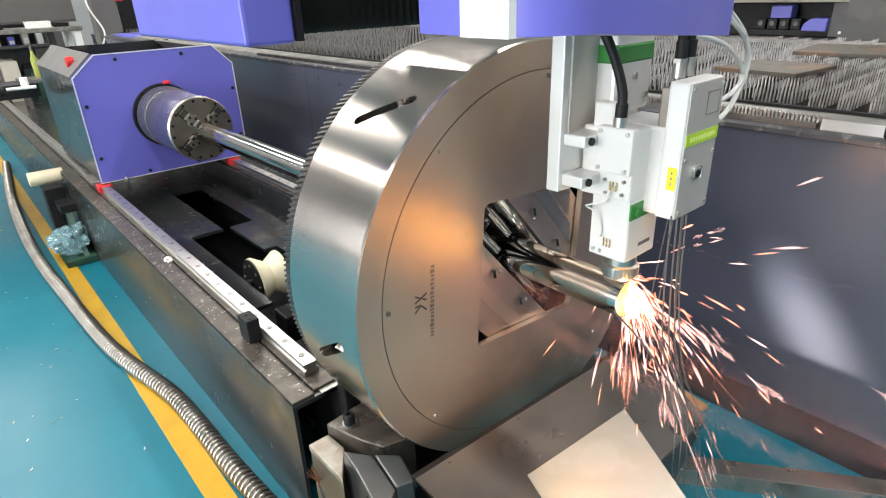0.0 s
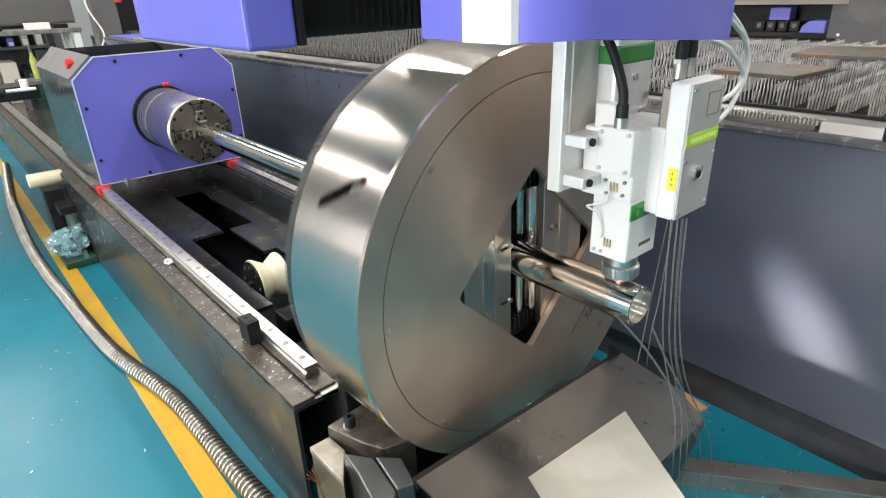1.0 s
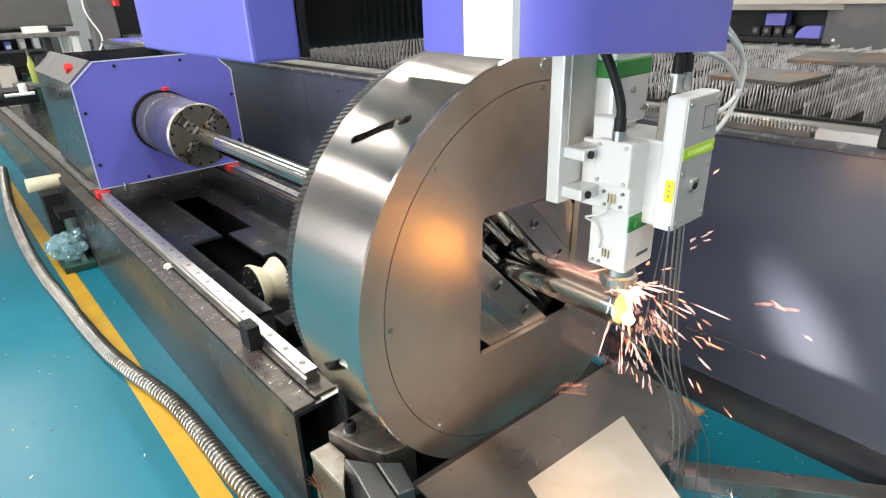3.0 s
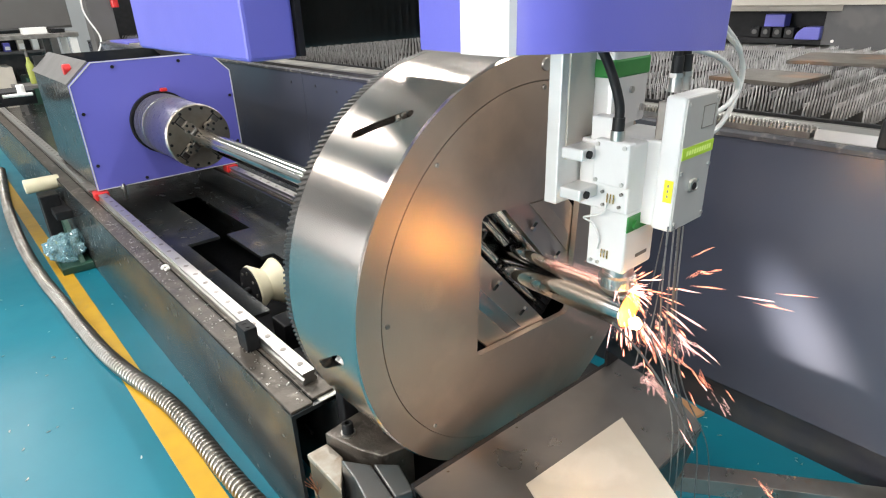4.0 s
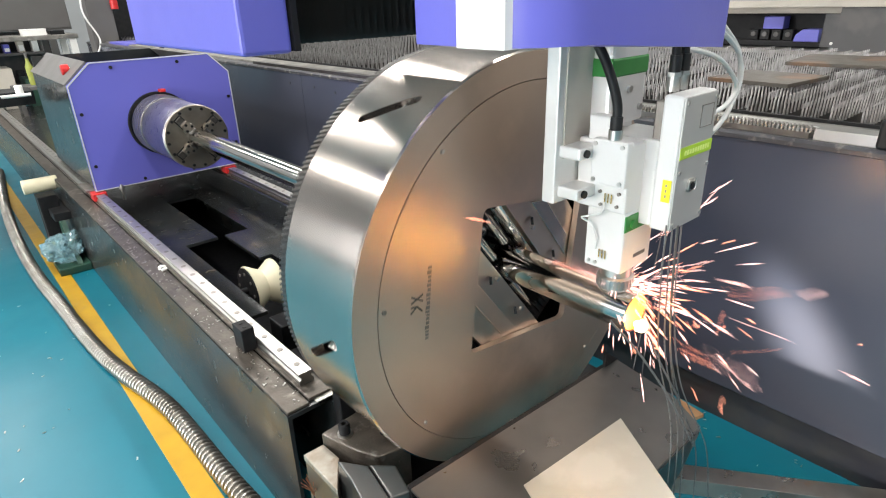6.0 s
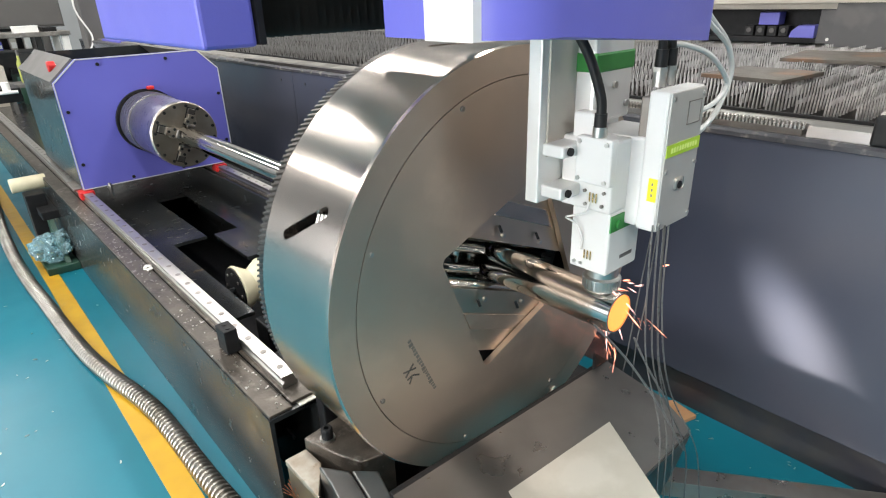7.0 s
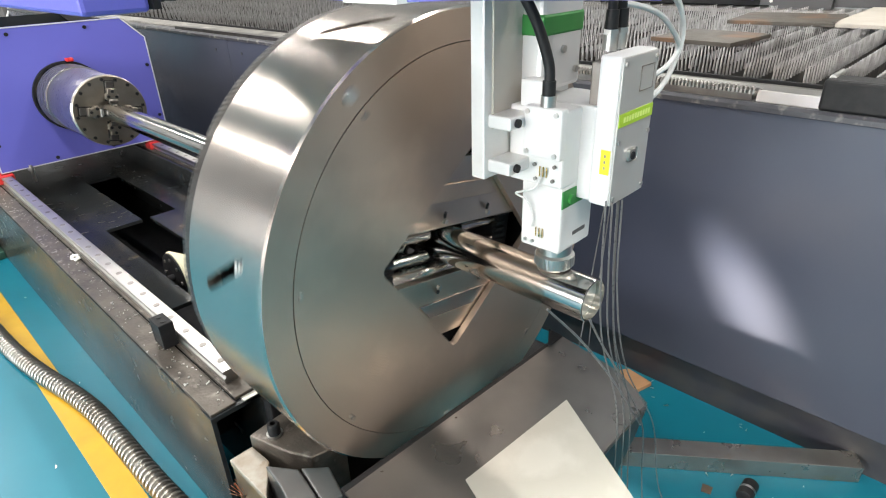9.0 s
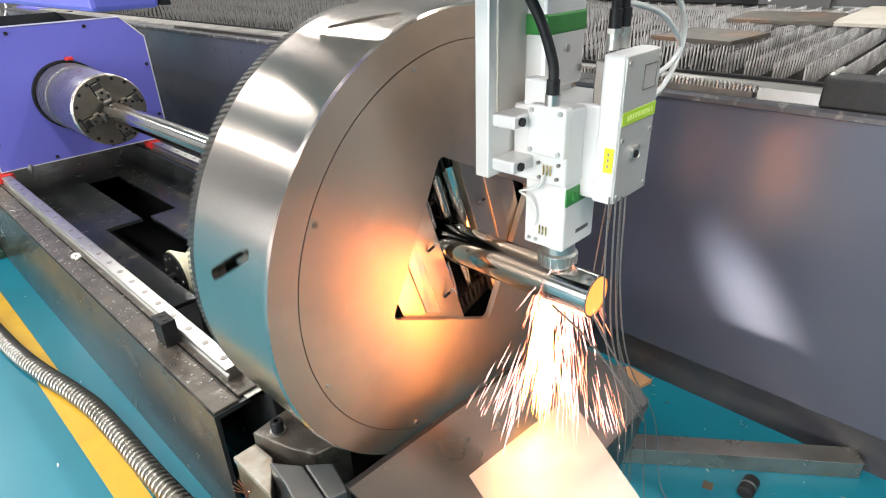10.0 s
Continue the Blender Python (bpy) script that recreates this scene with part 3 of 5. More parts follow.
    for a, b, w in (((-0.014, 0.012), (-0.003, 0.0), 0.003), ((-0.003, 0.0), (-0.014, -0.012), 0.003), ((-0.003, 0.012), (-0.003, 0.0), 0.003),
                    ((0.004, -0.012), (0.016, 0.012), 0.003), ((0.004, 0.012), (0.016, -0.012), 0.003)):
        ln = math.hypot(b[0] - a[0], b[1] - a[1])
        bar = box(-ln / 2, ln / 2, -0.0006, 0.0004, -w / 2, w / 2)
        turned(bar, Matrix.Translation(((a[0] + b[0]) / 2, 0, (a[1] + b[1]) / 2)) @ pose(0, 0, 0, 0, -math.degrees(math.atan2(b[1] - a[1], b[0] - a[0])), 0))
        merge(mark, bar)
    part("engraved_mark", turned(mark, Matrix.Translation((mx, 0, mz)) @ pose(0, 0, 0, 0, -45.8, 0)), GEARSTEEL, t)
    rnd = random.Random(4)
    tx, tz = inplane(0.262, 136.5)
    letters = bmesh.new()
    x = -0.066
    while x < 0.066:
        w = rnd.uniform(0.003, 0.007)
        box(x, x + w, -0.0006, 0.0004, -0.004, rnd.uniform(0.002, 0.005), bm=letters)
        x += w + 0.0022
    part("lettering", turned(letters, Matrix.Translation((tx * 0.955, 0, tz * 0.955)) @ pose(0, 0, 0, 0, -45.8, 0)), DULLSTEEL, t)
    vent = bmesh.new()
    vx, vz = inplane(0.2495, -49.6)
    for i in range(-4, 5):
        for j in range(-4, 5):
            px, pz = i * 0.006 + (j % 2) * 0.003, j * 0.0055
            if math.hypot(px, pz) < 0.025:
                cyl(vx + px, -0.0004, vz + pz, 0.0013, 0.0010, "y", 8, bm=vent)
    part("vent_holes", vent, FACE, t)
    return t


REAR = rear_chuck()
TUBE = steel_tube()
CHUCK = front_chuck()

# ---------- chuck support, clamp and receiving table ----------
TRAY = material("dark_tray_steel", (0.165, 0.162, 0.158), 0.30, 0.85, (0.115, 0.113, 0.11), 5.0, bump=0.06, bump_scale=150, rough_var=0.08, stain=(0.15, 0.147, 0.14), stain_scale=4)
PADSTEEL = material("rusty_bright_pad", (0.40, 0.37, 0.32), 0.42, 0.7, (0.26, 0.21, 0.16), 26.0, bump=0.15, stain=(0.20, 0.13, 0.08), stain_scale=40, stain_at=0.66)
base = thing("chuck_stand", "black painted stand under the front chuck", "machine stand")
part("back_plate", box(-0.30, 0.30, 0.245, 0.275, 0.0, 0.62, 0.004), BLACK, base)
# foot carried past the chuck so the gap beside the tray is dark
part("foot", box(-0.26, 0.38, -0.03, 0.26, 0.0, 0.20, 0.006), BLACK, base)
part("light_pad", prism([(-0.408, 0.090), (-0.361, 0.159), (-0.364, 0.214), (-0.409, 0.215)], 0.288, 0.302, "z", 0.002), PADSTEEL, base, "dull machined pad")
part("pad_block", prism([(-0.406, 0.094), (-0.363, 0.160), (-0.366, 0.212), (-0.407, 0.213)], 0.0, 0.288, "z"), TRAY, base)

clamp = thing("clamp_block", "greasy black clamp block with a socket head bolt", "clamp")
part("block", prism([(-0.363, 0.219), (-0.262, 0.228), (-0.252, 0.070), (-0.316, 0.086), (-0.340, 0.140)], 0.22, 0.325, "z", 0.003), DIRTYTOP, clamp)
part("washer", cyl(-0.329, 0.184, 0.3275, 0.015, 0.005, seg=24), STEEL, clamp)
bolt = part("bolt", lathe([(0.0055, 0.331), (0.0055, 0.353), (0.0095, 0.353), (0.0115, 0.350), (0.0115, 0.329), (0.002, 0.329), (0.002, 0.331)], "z", 20), BLACK, clamp, "black socket head bolt", smooth=True)
bolt.location = (-0.329, 0.184, 0.0)
part("small_bolt", cyl(-0.268, 0.135, 0.3275, 0.009, 0.008, seg=16), BLACK, clamp)
part("small_bolt", cyl(-0.256, 0.115, 0.3275, 0.006, 0.006, seg=16), STEEL, clamp)
brack = thing("corner_bracket", "dark folded steel bracket beside the receiving table", "bracket")
part("web", prism([(-0.384, 0.124), (-0.349, 0.074), (-0.366, -0.020), (-0.42, -0.06), (-0.391, 0.067)], 0.02, 0.335, "z", 0.003), TRAY, brack)
part("web", prism([(-0.3475, 0.070), (-0.313, 0.036), (-0.332, -0.030), (-0.3645, -0.020)], 0.02, 0.339, "z", 0.003), TRAY, brack)




def receiving_table():
    t = thing("receiving_table", "dark grey folded steel catch tray in front of the chuck", "table")
    # a plate that dips gently away from the chuck, folded down at its edges
    top = bmesh.new()
    a = [(-0.332, -0.033, 0.346), (0.250, -0.060, 0.350), (0.243, -0.205, 0.332), (0.208, -0.284, 0.320), (-0.332, -0.290, 0.320)]
    up = [top.verts.new(p) for p in a]
    dn = [top.verts.new((x, y, z - 0.005)) for x, y, z in a]
    top.faces.new(up)
    top.faces.new(dn)
    for i in range(5):
        j = (i + 1) % 5
        top.faces.new((up[i], up[j], dn[j], dn[i]))
    part("tray_plate", top, TRAY, t)
    part("front_flange", prism([(-0.332, 0.316), (0.206, 0.315), (0.160, 0.262), (0.112, 0.225), (0.09, 0.02), (-0.332, 0.02)], -0.287, -0.272, "y"), TRAY, t)
    part("side_flange", prism([(-0.064, 0.344), (-0.200, 0.328), (-0.200, 0.29), (-0.064, 0.27)], 0.236, 0.241, "x"), TRAY, t)
    part("lip", turned(prism([(0.0, 0.0), (0.050, 0.0), (0.0, 0.042)], -0.003, 0.003, "y"), pose(0.200, -0.060, 0.352)), BLACK, t)
    part("back_lip", turned(box(0.0, 0.582, -0.002, 0.010, -0.022, 0.002, 0.002), pose(-0.332, -0.031, 0.345, 0, 0, -2.65)), BLACK, t, "black folded lip towards the chuck")
    for x in (-0.29, 0.20):
        part("leg", box(x - 0.02, x + 0.02, -0.14, -0.10, 0.0, 0.33), BLACK, t)
    return t


receiving_table()
offcut = bmesh.new()
pts = [(0.096, -0.172), (-0.178, -0.155), (-0.29, -0.47), (-0.022, -0.393)]
prism(pts, 0.0, 0.0025, "z", bm=offcut)
sheet = solid("sheet_offcut", offcut, SHEET, "cream coated sheet metal offcut lying on the catch tray", "sheet")
for v in sheet.data.vertices:
    v.co.z += 0.3485 + (v.co.y + 0.018) * 0.1095 + 0.0025

# ---------- flat sheet cutting bed ----------
XP = 0.650
SLATX0, SLATX1 = 0.86, 2.45


def sheet_bed():
    t = thing("sheet_cutting_bed", "long navy painted flat sheet cutting bed", "machine bed")
    ends = (-4.5, -2.6, -0.9, 2.03, 4.2, 6.5)
    for a, b in zip(ends, ends[1:]):
        p = part("side_panel", box(XP, XP + 0.012, a + 0.0012, b - 0.0012, 0.119, 0.795, 0.0012), NAVY, t)
        for yy in (a + 0.12, b - 0.12):
            part("panel_screw", cyl(XP - 0.0005, yy, 0.745, 0.006, 0.003, "x", 12), BLACK, p)
    part("panel_screw", cyl(XP - 0.0005, 1.72, 0.735, 0.006, 0.003, "x", 12), BLACK, t)
    part("plinth", box(XP + 0.022, XP + 0.06, -4.5, 6.5, 0.0, 0.119), NAVYDK, t)
    part("edge_rail", prism([(XP + 0.056, 0.795), (XP + 0.165, 0.795), (XP + 0.165, 0.822), (XP + 0.061, 0.822), (XP + 0.056, 0.815)], -4.5, 6.5, "y"), BEIGEST, t, "worn grey steel edge rail")
    part("top_flange", prism([(XP - 0.004, 0.796), (XP + 0.055, 0.796), (XP + 0.055, 0.812), (XP + 0.004, 0.812), (XP - 0.004, 0.806)], -4.5, 6.5, "y"), FLANGE, t, "scuffed dark painted top flange")
    part("inner_wall", box(XP + 0.165, XP + 0.175, -4.5, 6.5, 0.30, 0.83), BLACK, t)
    part("far_wall", box(2.50, 2.52, -4.5, 6.5, 0.0, 0.82), BLACK, t)
    part("bed_floor", box(XP + 0.06, 2.5, -4.5, 6.5, 0.28, 0.30), BLACK, t)
    part("far_ledge", box(2.46, 2.66, -4.5, 6.5, 0.82, 0.835), BEIGEST, t)
    return t


FLANGE = material("scuffed_navy_flange", (0.055, 0.055, 0.062), 0.36, 0.2, (0.035, 0.035, 0.042), 16.0, bump=0.1, stain=(0.20, 0.19, 0.175), stain_scale=26, stain_at=0.62)
BEIGEST = material("worn_grey_rail_steel", (0.30, 0.285, 0.26), 0.4, 0.7, (0.17, 0.16, 0.145), 14.0, bump=0.12, stain=(0.42, 0.40, 0.37), stain_scale=8)
sheet_bed()


def slat_mesh():
    """One toothed support slat along x: pointed teeth on a strip."""
    bm = bmesh.new()
    pitch, n = 0.0265, int((SLATX1 - SLATX0) / 0.0265)
    th = 0.0022
    low = {}
    for s in (-th, th):
        prev = None
        for k in range(n):
            x = k * pitch
            b0 = bm.verts.new((x, s, -0.10)), bm.verts.new((x + pitch, s, -0.10))
            m0 = bm.verts.new((x, s, -0.014)), bm.verts.new((x + pitch, s, -0.014))
            tip = bm.verts.new((x + 0.48 * pitch, s, 0.036)), bm.verts.new((x + 0.52 * pitch, s, 0.040))
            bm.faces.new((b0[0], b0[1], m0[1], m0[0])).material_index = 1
            foot = bm.verts.new((x + 0.40 * pitch, s, -0.014)), bm.verts.new((x + 0.60 * pitch, s, -0.014))
            bm.faces.new((foot[0], foot[1], tip[1], tip[0]))
            low.setdefault(k, []).append((foot, tip))
    for k in low:
        (ma, ta), (mb, tb) = low[k]
        bm.faces.new((ma[0], ta[0], tb[0], mb[0]))
        bm.faces.new((ma[1], ta[1], tb[1], mb[1]))
        bm.faces.new((ta[0], ta[1], tb[1], tb[0]))
    me = mesh_of(bm, "toothed_slat", TEETH)
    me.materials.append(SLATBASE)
    return me


# strip colour holds the shade between the rows as well as spatter
SLATBASE = material("spatter_and_shade_slat", (0.045, 0.042, 0.039), 0.55, 0.4, (0.022, 0.020, 0.018), 18.0, bump=0.3, stain=(0.09, 0.08, 0.07), stain_scale=20)
SLAT = slat_mesh()
slats = thing("support_slats", "rows of toothed steel support slats, strips darkened for spatter and shade", "slats", kind="stuff")
rnd = random.Random(9)
for i in range(120):
    o = new("slat", SLAT)
    o.parent = slats
    o.matrix_basis = pose(SLATX0 + rnd.uniform(-0.006, 0.006), -1.8675 + 0.0665 * i, 0.815 + rnd.uniform(-0.004, 0.003), rnd.uniform(-3, 3), 0, rnd.uniform(-0.3, 0.3))


def plate(name, x0, x1, y0, y1, z, mat, label, rz=0.0):
    o = solid(name, box(-(x1 - x0) / 2, (x1 - x0) / 2, -(y1 - y0) / 2, (y1 - y0) / 2, 0, 0.012, 0.001), mat, label, "plate")
    o.matrix_basis = pose((x0 + x1) / 2, (y0 + y1) / 2, z, 0, 0, rz)


plate("steel_plate", 1.12, 1.38, -0.03, 0.22, 0.852, RUST, "thick grey brown steel plate lying on the slats", -6)
plate("steel_plate", 1.70, 2.05, -0.12, 0.22, 0.852, RUST, "rust brown steel plate lying on the slats", 5)
plate("steel_plate", 1.72, 2.40, -1.2, -0.12, 0.852, BEIGE, "pale steel plate lying on the slats", 0)

rack = thing("gear_rack", "steel gear rack along the bed's edge rail", "rack")
part("rack_bar", box(XP + 0.018, XP + 0.050, -0.225, 2.6, 0.812, 0.826), GEARSTEEL, rack)
for k in range(140):
    y = -0.222 + 0.0085 * k
    part("rack_tooth", turned(box(-0.019, 0.019, -0.002, 0.002, 0.0, 0.010), pose(XP + 0.034, y, 0.826, 0, 0, 16)), DULLSTEEL, rack)
cover = thing("rail_cover", "bright steel rail cover strip", "rail cover")
part("strip", prism([(XP + 0.012, 0.812), (XP + 0.058, 0.812), (XP + 0.050, 0.836), (XP + 0.020, 0.836)], -0.40, -0.235, "y", 0.002), STEEL, cover)
part("strip_cap", box(XP + 0.064, XP + 0.10, -0.42, 1.2, 0.822, 0.832, 0.002), STEEL, cover)
endstop = thing("rail_buffer", "black rubber end buffer block on the rail", "buffer")
part("buffer_body", box(XP + 0.004, XP + 0.075, -0.47, -0.352, 0.812, 0.872, 0.006), RUBBER, endstop)
part("buffer_foot", box(XP + 0.0, XP + 0.08, -0.60, -0.47, 0.812, 0.842, 0.004), BLACK, endstop)
part("hinge", cyl(XP + 0.07, -0.36, 0.872, 0.006, 0.08, "x", 12), STEEL, endstop)

# ---------- cantilever gantry with the cutting head ----------
GZ = 1.071


def gantry():
    t = thing("gantry", "blue covered cantilever gantry with black bellows above the machine", "gantry")
    part("end_cap", box(-0.512, -0.455, -0.042, 0.335, GZ, 1.60, 0.004), BLUE, t, "periwinkle blue end cover")
    part("cap_edge", box(-0.454, -0.447, -0.046, 0.30, GZ + 0.002, 1.60), BLACK, t)
    # unseen beam and carriage body kept pale to lighten the rim's reflection
    part("beam", box(-0.447, -0.10, 0.06, 0.30, GZ + 0.03, 1.66), ALU, t)
    part("beam", box(-0.20, 2.6, 0.06, 0.30, 1.66, 1.90), GREYPANEL, t)
    part("beam_post", box(2.54, 2.60, 0.06, 0.30, 0.836, 1.66), DARKPANEL, t)
    bell = bmesh.new()
    x = -0.446
    k = 0
    zig = [(-0.446, 0.055)]
    while x < -0.17:
        zig.append((x, 0.052 if k % 2 == 0 else 0.022))
        x += 0.006
        k += 1
    zig.append((x, 0.055))
    prism(zig, GZ + 0.004, 1.60, "z", bm=bell)
    part("bellows", bell, BELLOWS, t, "black pleated bellows cover")
    # carriage cover with a rounded front corner and a white stripe
    x0, x1, yf, yb, r, gz = -0.385, -0.040, -0.326, -0.166, 0.070, 1.0795

    def corner(n0, n1):
        return [(x0 + r - r * math.cos(a), yf + r - r * math.sin(a)) for a in [math.pi / 2 * k / 12 for k in range(n0, n1 + 1)]]
    shell = (prism([(x0 + 0.002, yb), (x0, -0.229)] + [(x0, yf + r)] + corner(0, 12) + [(x1 - 0.015, yf)] + [(x1 - 0.004, yf + 0.004), (x1, yf + 0.015), (x1, yb)], gz, 1.60, "z"))
    for v in shell.verts:
        if v.co.z < 1.2 and v.co.x > -0.31:
            v.co.z -= 0.022 * (v.co.x + 0.31) / 0.28
    part("carriage_cover", shell, BLUE, t, "periwinkle blue carriage cover with a rounded corner", smooth=True)
    part("carriage_body", box(-0.17, -0.05, -0.166, 0.06, GZ + 0.03, 1.60), ALU, t)
    part("stripe", box(x0 - 0.0015, x0 + 0.02, -0.289, -0.229, gz - 0.001, 1.60), WHITE, t, "white vertical stripe")
    return t


gantry()


def cutting_head():
    """The head hangs on its slide plate; its own origin is the nozzle's tip."""
    t = thing("cutting_head", "white and green laser cutting head on an aluminium slide plate", "cutting head", 0, -0.185, 0.680)

    def bx(name, x0, x1, y0, y1, z0, z1, mat, bevel=0.003, label="", parent=None):
        return part(name, box(x0, x1, y0 + 0.185, y1 + 0.185, z0 - 0.680, z1 - 0.680, bevel), mat, parent or t, label)

    def cy(name, x, y, z, r, ln, axis, mat, label="", parent=None, seg=24, r2=None, bevel=0.0):
        return part(name, cyl(x, y + 0.185, z - 0.680, r, ln, axis, seg, r2, bevel), mat, parent or t, label, smooth=True)
    bx("slide_plate", -0.100, 0.10, -0.128, -0.105, 0.832, 1.13, ALU, 0.002, "thick aluminium slide plate")
    bx("slide_recess", -0.085, -0.02, -0.131, -0.1275, 0.90, 1.13, BEIGE, 0.001)
    for z in (0.914, 0.853):
        lug = bx("mount_lug", -0.092, -0.045, -0.165, -0.127, z - 0.011, z + 0.007, ALU, 0.003)
        cy("lug_screw", -0.078, -0.166, z - 0.002, 0.0058, 0.006, "y", BLACK, parent=lug)
    # upper column
    bx("column", -0.026, 0.070, -0.163, -0.128, 0.940, 1.13, ALU, 0.006, "aluminium collimator column")
    bx("green_band", -0.027, 0.071, -0.1645, -0.1265, 1.011, 1.039, GREEN, 0.004, "green anodised band")
    for x, z in ((0.022, 0.992), (0.055, 0.962), (-0.018, 0.955)):
        cy("screw", x, -0.165, z, 0.005, 0.004, "y", STEEL)
    # middle body
    bx("middle_body", -0.048, 0.060, -0.218, -0.130, 0.822, 0.928, HEADWHITE, 0.004, "white focus body")
    bx("body_step", -0.046, -0.02, -0.180, -0.145, 0.925, 0.962, HEADWHITE, 0.003)
    amp = bx("sensor_box", -0.062, -0.046, -0.222, -0.163, 0.866, 0.933, HEADWHITE, 0.003, "white sensor box")
    for y in (-0.214, -0.170):
        for z in (0.873, 0.926):
            cy("screw", -0.063, y, z, 0.0032, 0.003, "x", STEEL, parent=amp)
    for y, z in ((-0.176, 0.852), (-0.208, 0.854), (-0.178, 0.832), (-0.206, 0.834)):
        cy("screw", -0.051, y, z, 0.0026, 0.003, "x", DULLSTEEL)
    # drive box
    db = bx("drive_box", 0.006, 0.103, -0.252, -0.222, 0.797, 0.994, HEADWHITE, 0.004, "white motor drive box")
    bx("drive_lid", 0.008, 0.101, -0.2545, -0.2515, 0.799, 0.992, LIDGREY, 0.001, "grey aluminium lid", db)
    bx("brand_label", 0.009, 0.100, -0.2556, -0.2545, 0.906, 0.923, LIME, 0.0, "lime green label with unreadable white lettering", db)
    for k in range(10):
        bx("label_bar", 0.020 + 0.0074 * k, 0.0246 + 0.0074 * k, -0.2561, -0.2556, 0.911, 0.918, PALELIME, 0.0, "", db)
    win = bx("lid_window", 0.056, 0.090, -0.2549, -0.2545, 0.945, 0.976, LIDGREY, 0.0, "", db)
    for x0, x1, z0, z1 in ((0.055, 0.091, 0.9755, 0.9765), (0.055, 0.091, 0.9445, 0.9455), (0.0552, 0.0562, 0.945, 0.976), (0.0898, 0.0908, 0.945, 0.976)):
        bx("window_rim", x0, x1, -0.2556, -0.2545, z0, z1, DULLSTEEL, 0.0, "", win)
    bx("yellow_label", 0.0046, 0.006, -0.2495, -0.2365, 0.843, 0.876, LABELYEL, 0.0, "small yellow warning label", db)
    for k in range(3):
        bx("label_bar", 0.0042, 0.0047, -0.2440, -0.2415, 0.850 + 0.008 * k, 0.854 + 0.008 * k, DULLSTEEL, 0.0, "", db)
    part("lid_port", turned(box(-0.011, 0.011, -0.003, 0.001, -0.009, 0.009, 0.004, 3), pose(0.053, -0.2555 + 0.185, 0.862 - 0.680)), STEEL, db, "small oblong socket")
    cy("lid_port_slot", 0.051, -0.2588, 0.861, 0.0055, 0.002, "y", BLACK, "", db)
    for x in (0.014, 0.095):
        for z in (0.808, 0.886, 0.984):
            cy("lid_screw", x, -0.2552, z, 0.003, 0.003, "y", STEEL, "", db, 10)
    bx("drive_arm", 0.0055, 0.095, -0.224, -0.130, 0.800, 0.930, HEADWHITE, 0.004, "white arm behind the drive box", db)
    bx("drive_back", 0.012, 0.095, -0.224, -0.208, 0.928, 0.984, DULLSTEEL, 0.002, "bare metal back of the drive box", db)
    db.location = (-0.013, -0.014, 0.0)
    # lower body and nozzle
    lb = bx("lower_body", -0.042, 0.042, -0.217, -0.150, 0.722, 0.824, HEADWHITE, 0.004, "white lower body")
    bx("green_insert", -0.0405, 0.0405, -0.2185, -0.2150, 0.792, 0.818, GREEN, 0.001, "green drawer front", lb)
    cy("drawer_knob", -0.022, -0.2195, 0.803, 0.007, 0.006, "y", GREEN, "", lb)
    bx("maker_mark", -0.008, 0.025, -0.2175, -0.2168, 0.742, 0.748, GREYPANEL, 0.0, "", lb)
    for y in (-0.16, -0.172):
        cy("screw", -0.043, y, 0.732, 0.0028, 0.003, "x", STEEL, "", lb)
    for z0 in (0.738, 0.832):
        for k in range(3):
            cy("gold_pin", -0.045 - 0.006 * (z0 > 0.8), -0.190 + 0.0055 * k - 0.006 * (z0 > 0.8), z0 + 0.012, 0.0010, 0.014, "z", BRASS, "", None, 8)
    ring = lathe([(0.006, 0.678), (0.026, 0.679), (0.029, 0.684), (0.029, 0.700), (0.025, 0.703), (0.025, 0.722), (0.006, 0.722)], "z", 40)
    part("nozzle_ring", turned(ring, pose(0, 0, -0.680)), STEEL, t, "knurled steel nozzle ring", smooth=True)
    kn = bmesh.new()
    for k in range(28):
        a = 2 * math.pi * k / 28
        merge(kn, turned(box(0.0275, 0.0303, -0.0014, 0.0014, 0.004, 0.019), pose(0, 0, 0, 0, 0, math.degrees(a))))
    part("knurling", kn, STEEL, t)
    part("nozzle_tip", cyl(0, 0, -0.005, 0.006, 0.014, "z", 24, r2=0.014), COPPER, t, "copper nozzle", smooth=True)
    # cables and connectors
    con = cy("connector", -0.052, -0.194, 0.940, 0.010, 0.014, "z", STEEL, "silver connector")
    cy("connector_nut", -0.052, -0.194, 0.954, 0.0085, 0.022, "z", RUBBER, "", con)
    o = Vector((0, 0.185, -0.680))
    part("cable", sweep(smooth_path([Vector(p) + o for p in ((-0.052, -0.194, 0.955), (-0.052, -0.192, 0.985), (-0.060, -0.176, 1.035), (-0.075, -0.150, 1.09), (-0.08, -0.14, 1.13))]), 0.0068, 12), RUBBER, t, "thick black cable", True)
    for x in (0.035, 0.060):
        c2 = cy("connector", x, -0.225, 1.003, 0.009, 0.020, "z", STEEL, "silver connector")
        cy("connector_nut", x, -0.225, 1.016, 0.0105, 0.006, "z", STEEL, "", c2, 6)
        part("cable", sweep(smooth_path([Vector(p) + o for p in ((x, -0.225, 1.012), (x, -0.224, 1.05), (x - 0.002, -0.22, 1.13))]), 0.0062, 12), RUBBER, t, "black cable", True)
        cy("boot", x, -0.225, 1.030, 0.0082, 0.024, "z", RUBBER, "", c2)
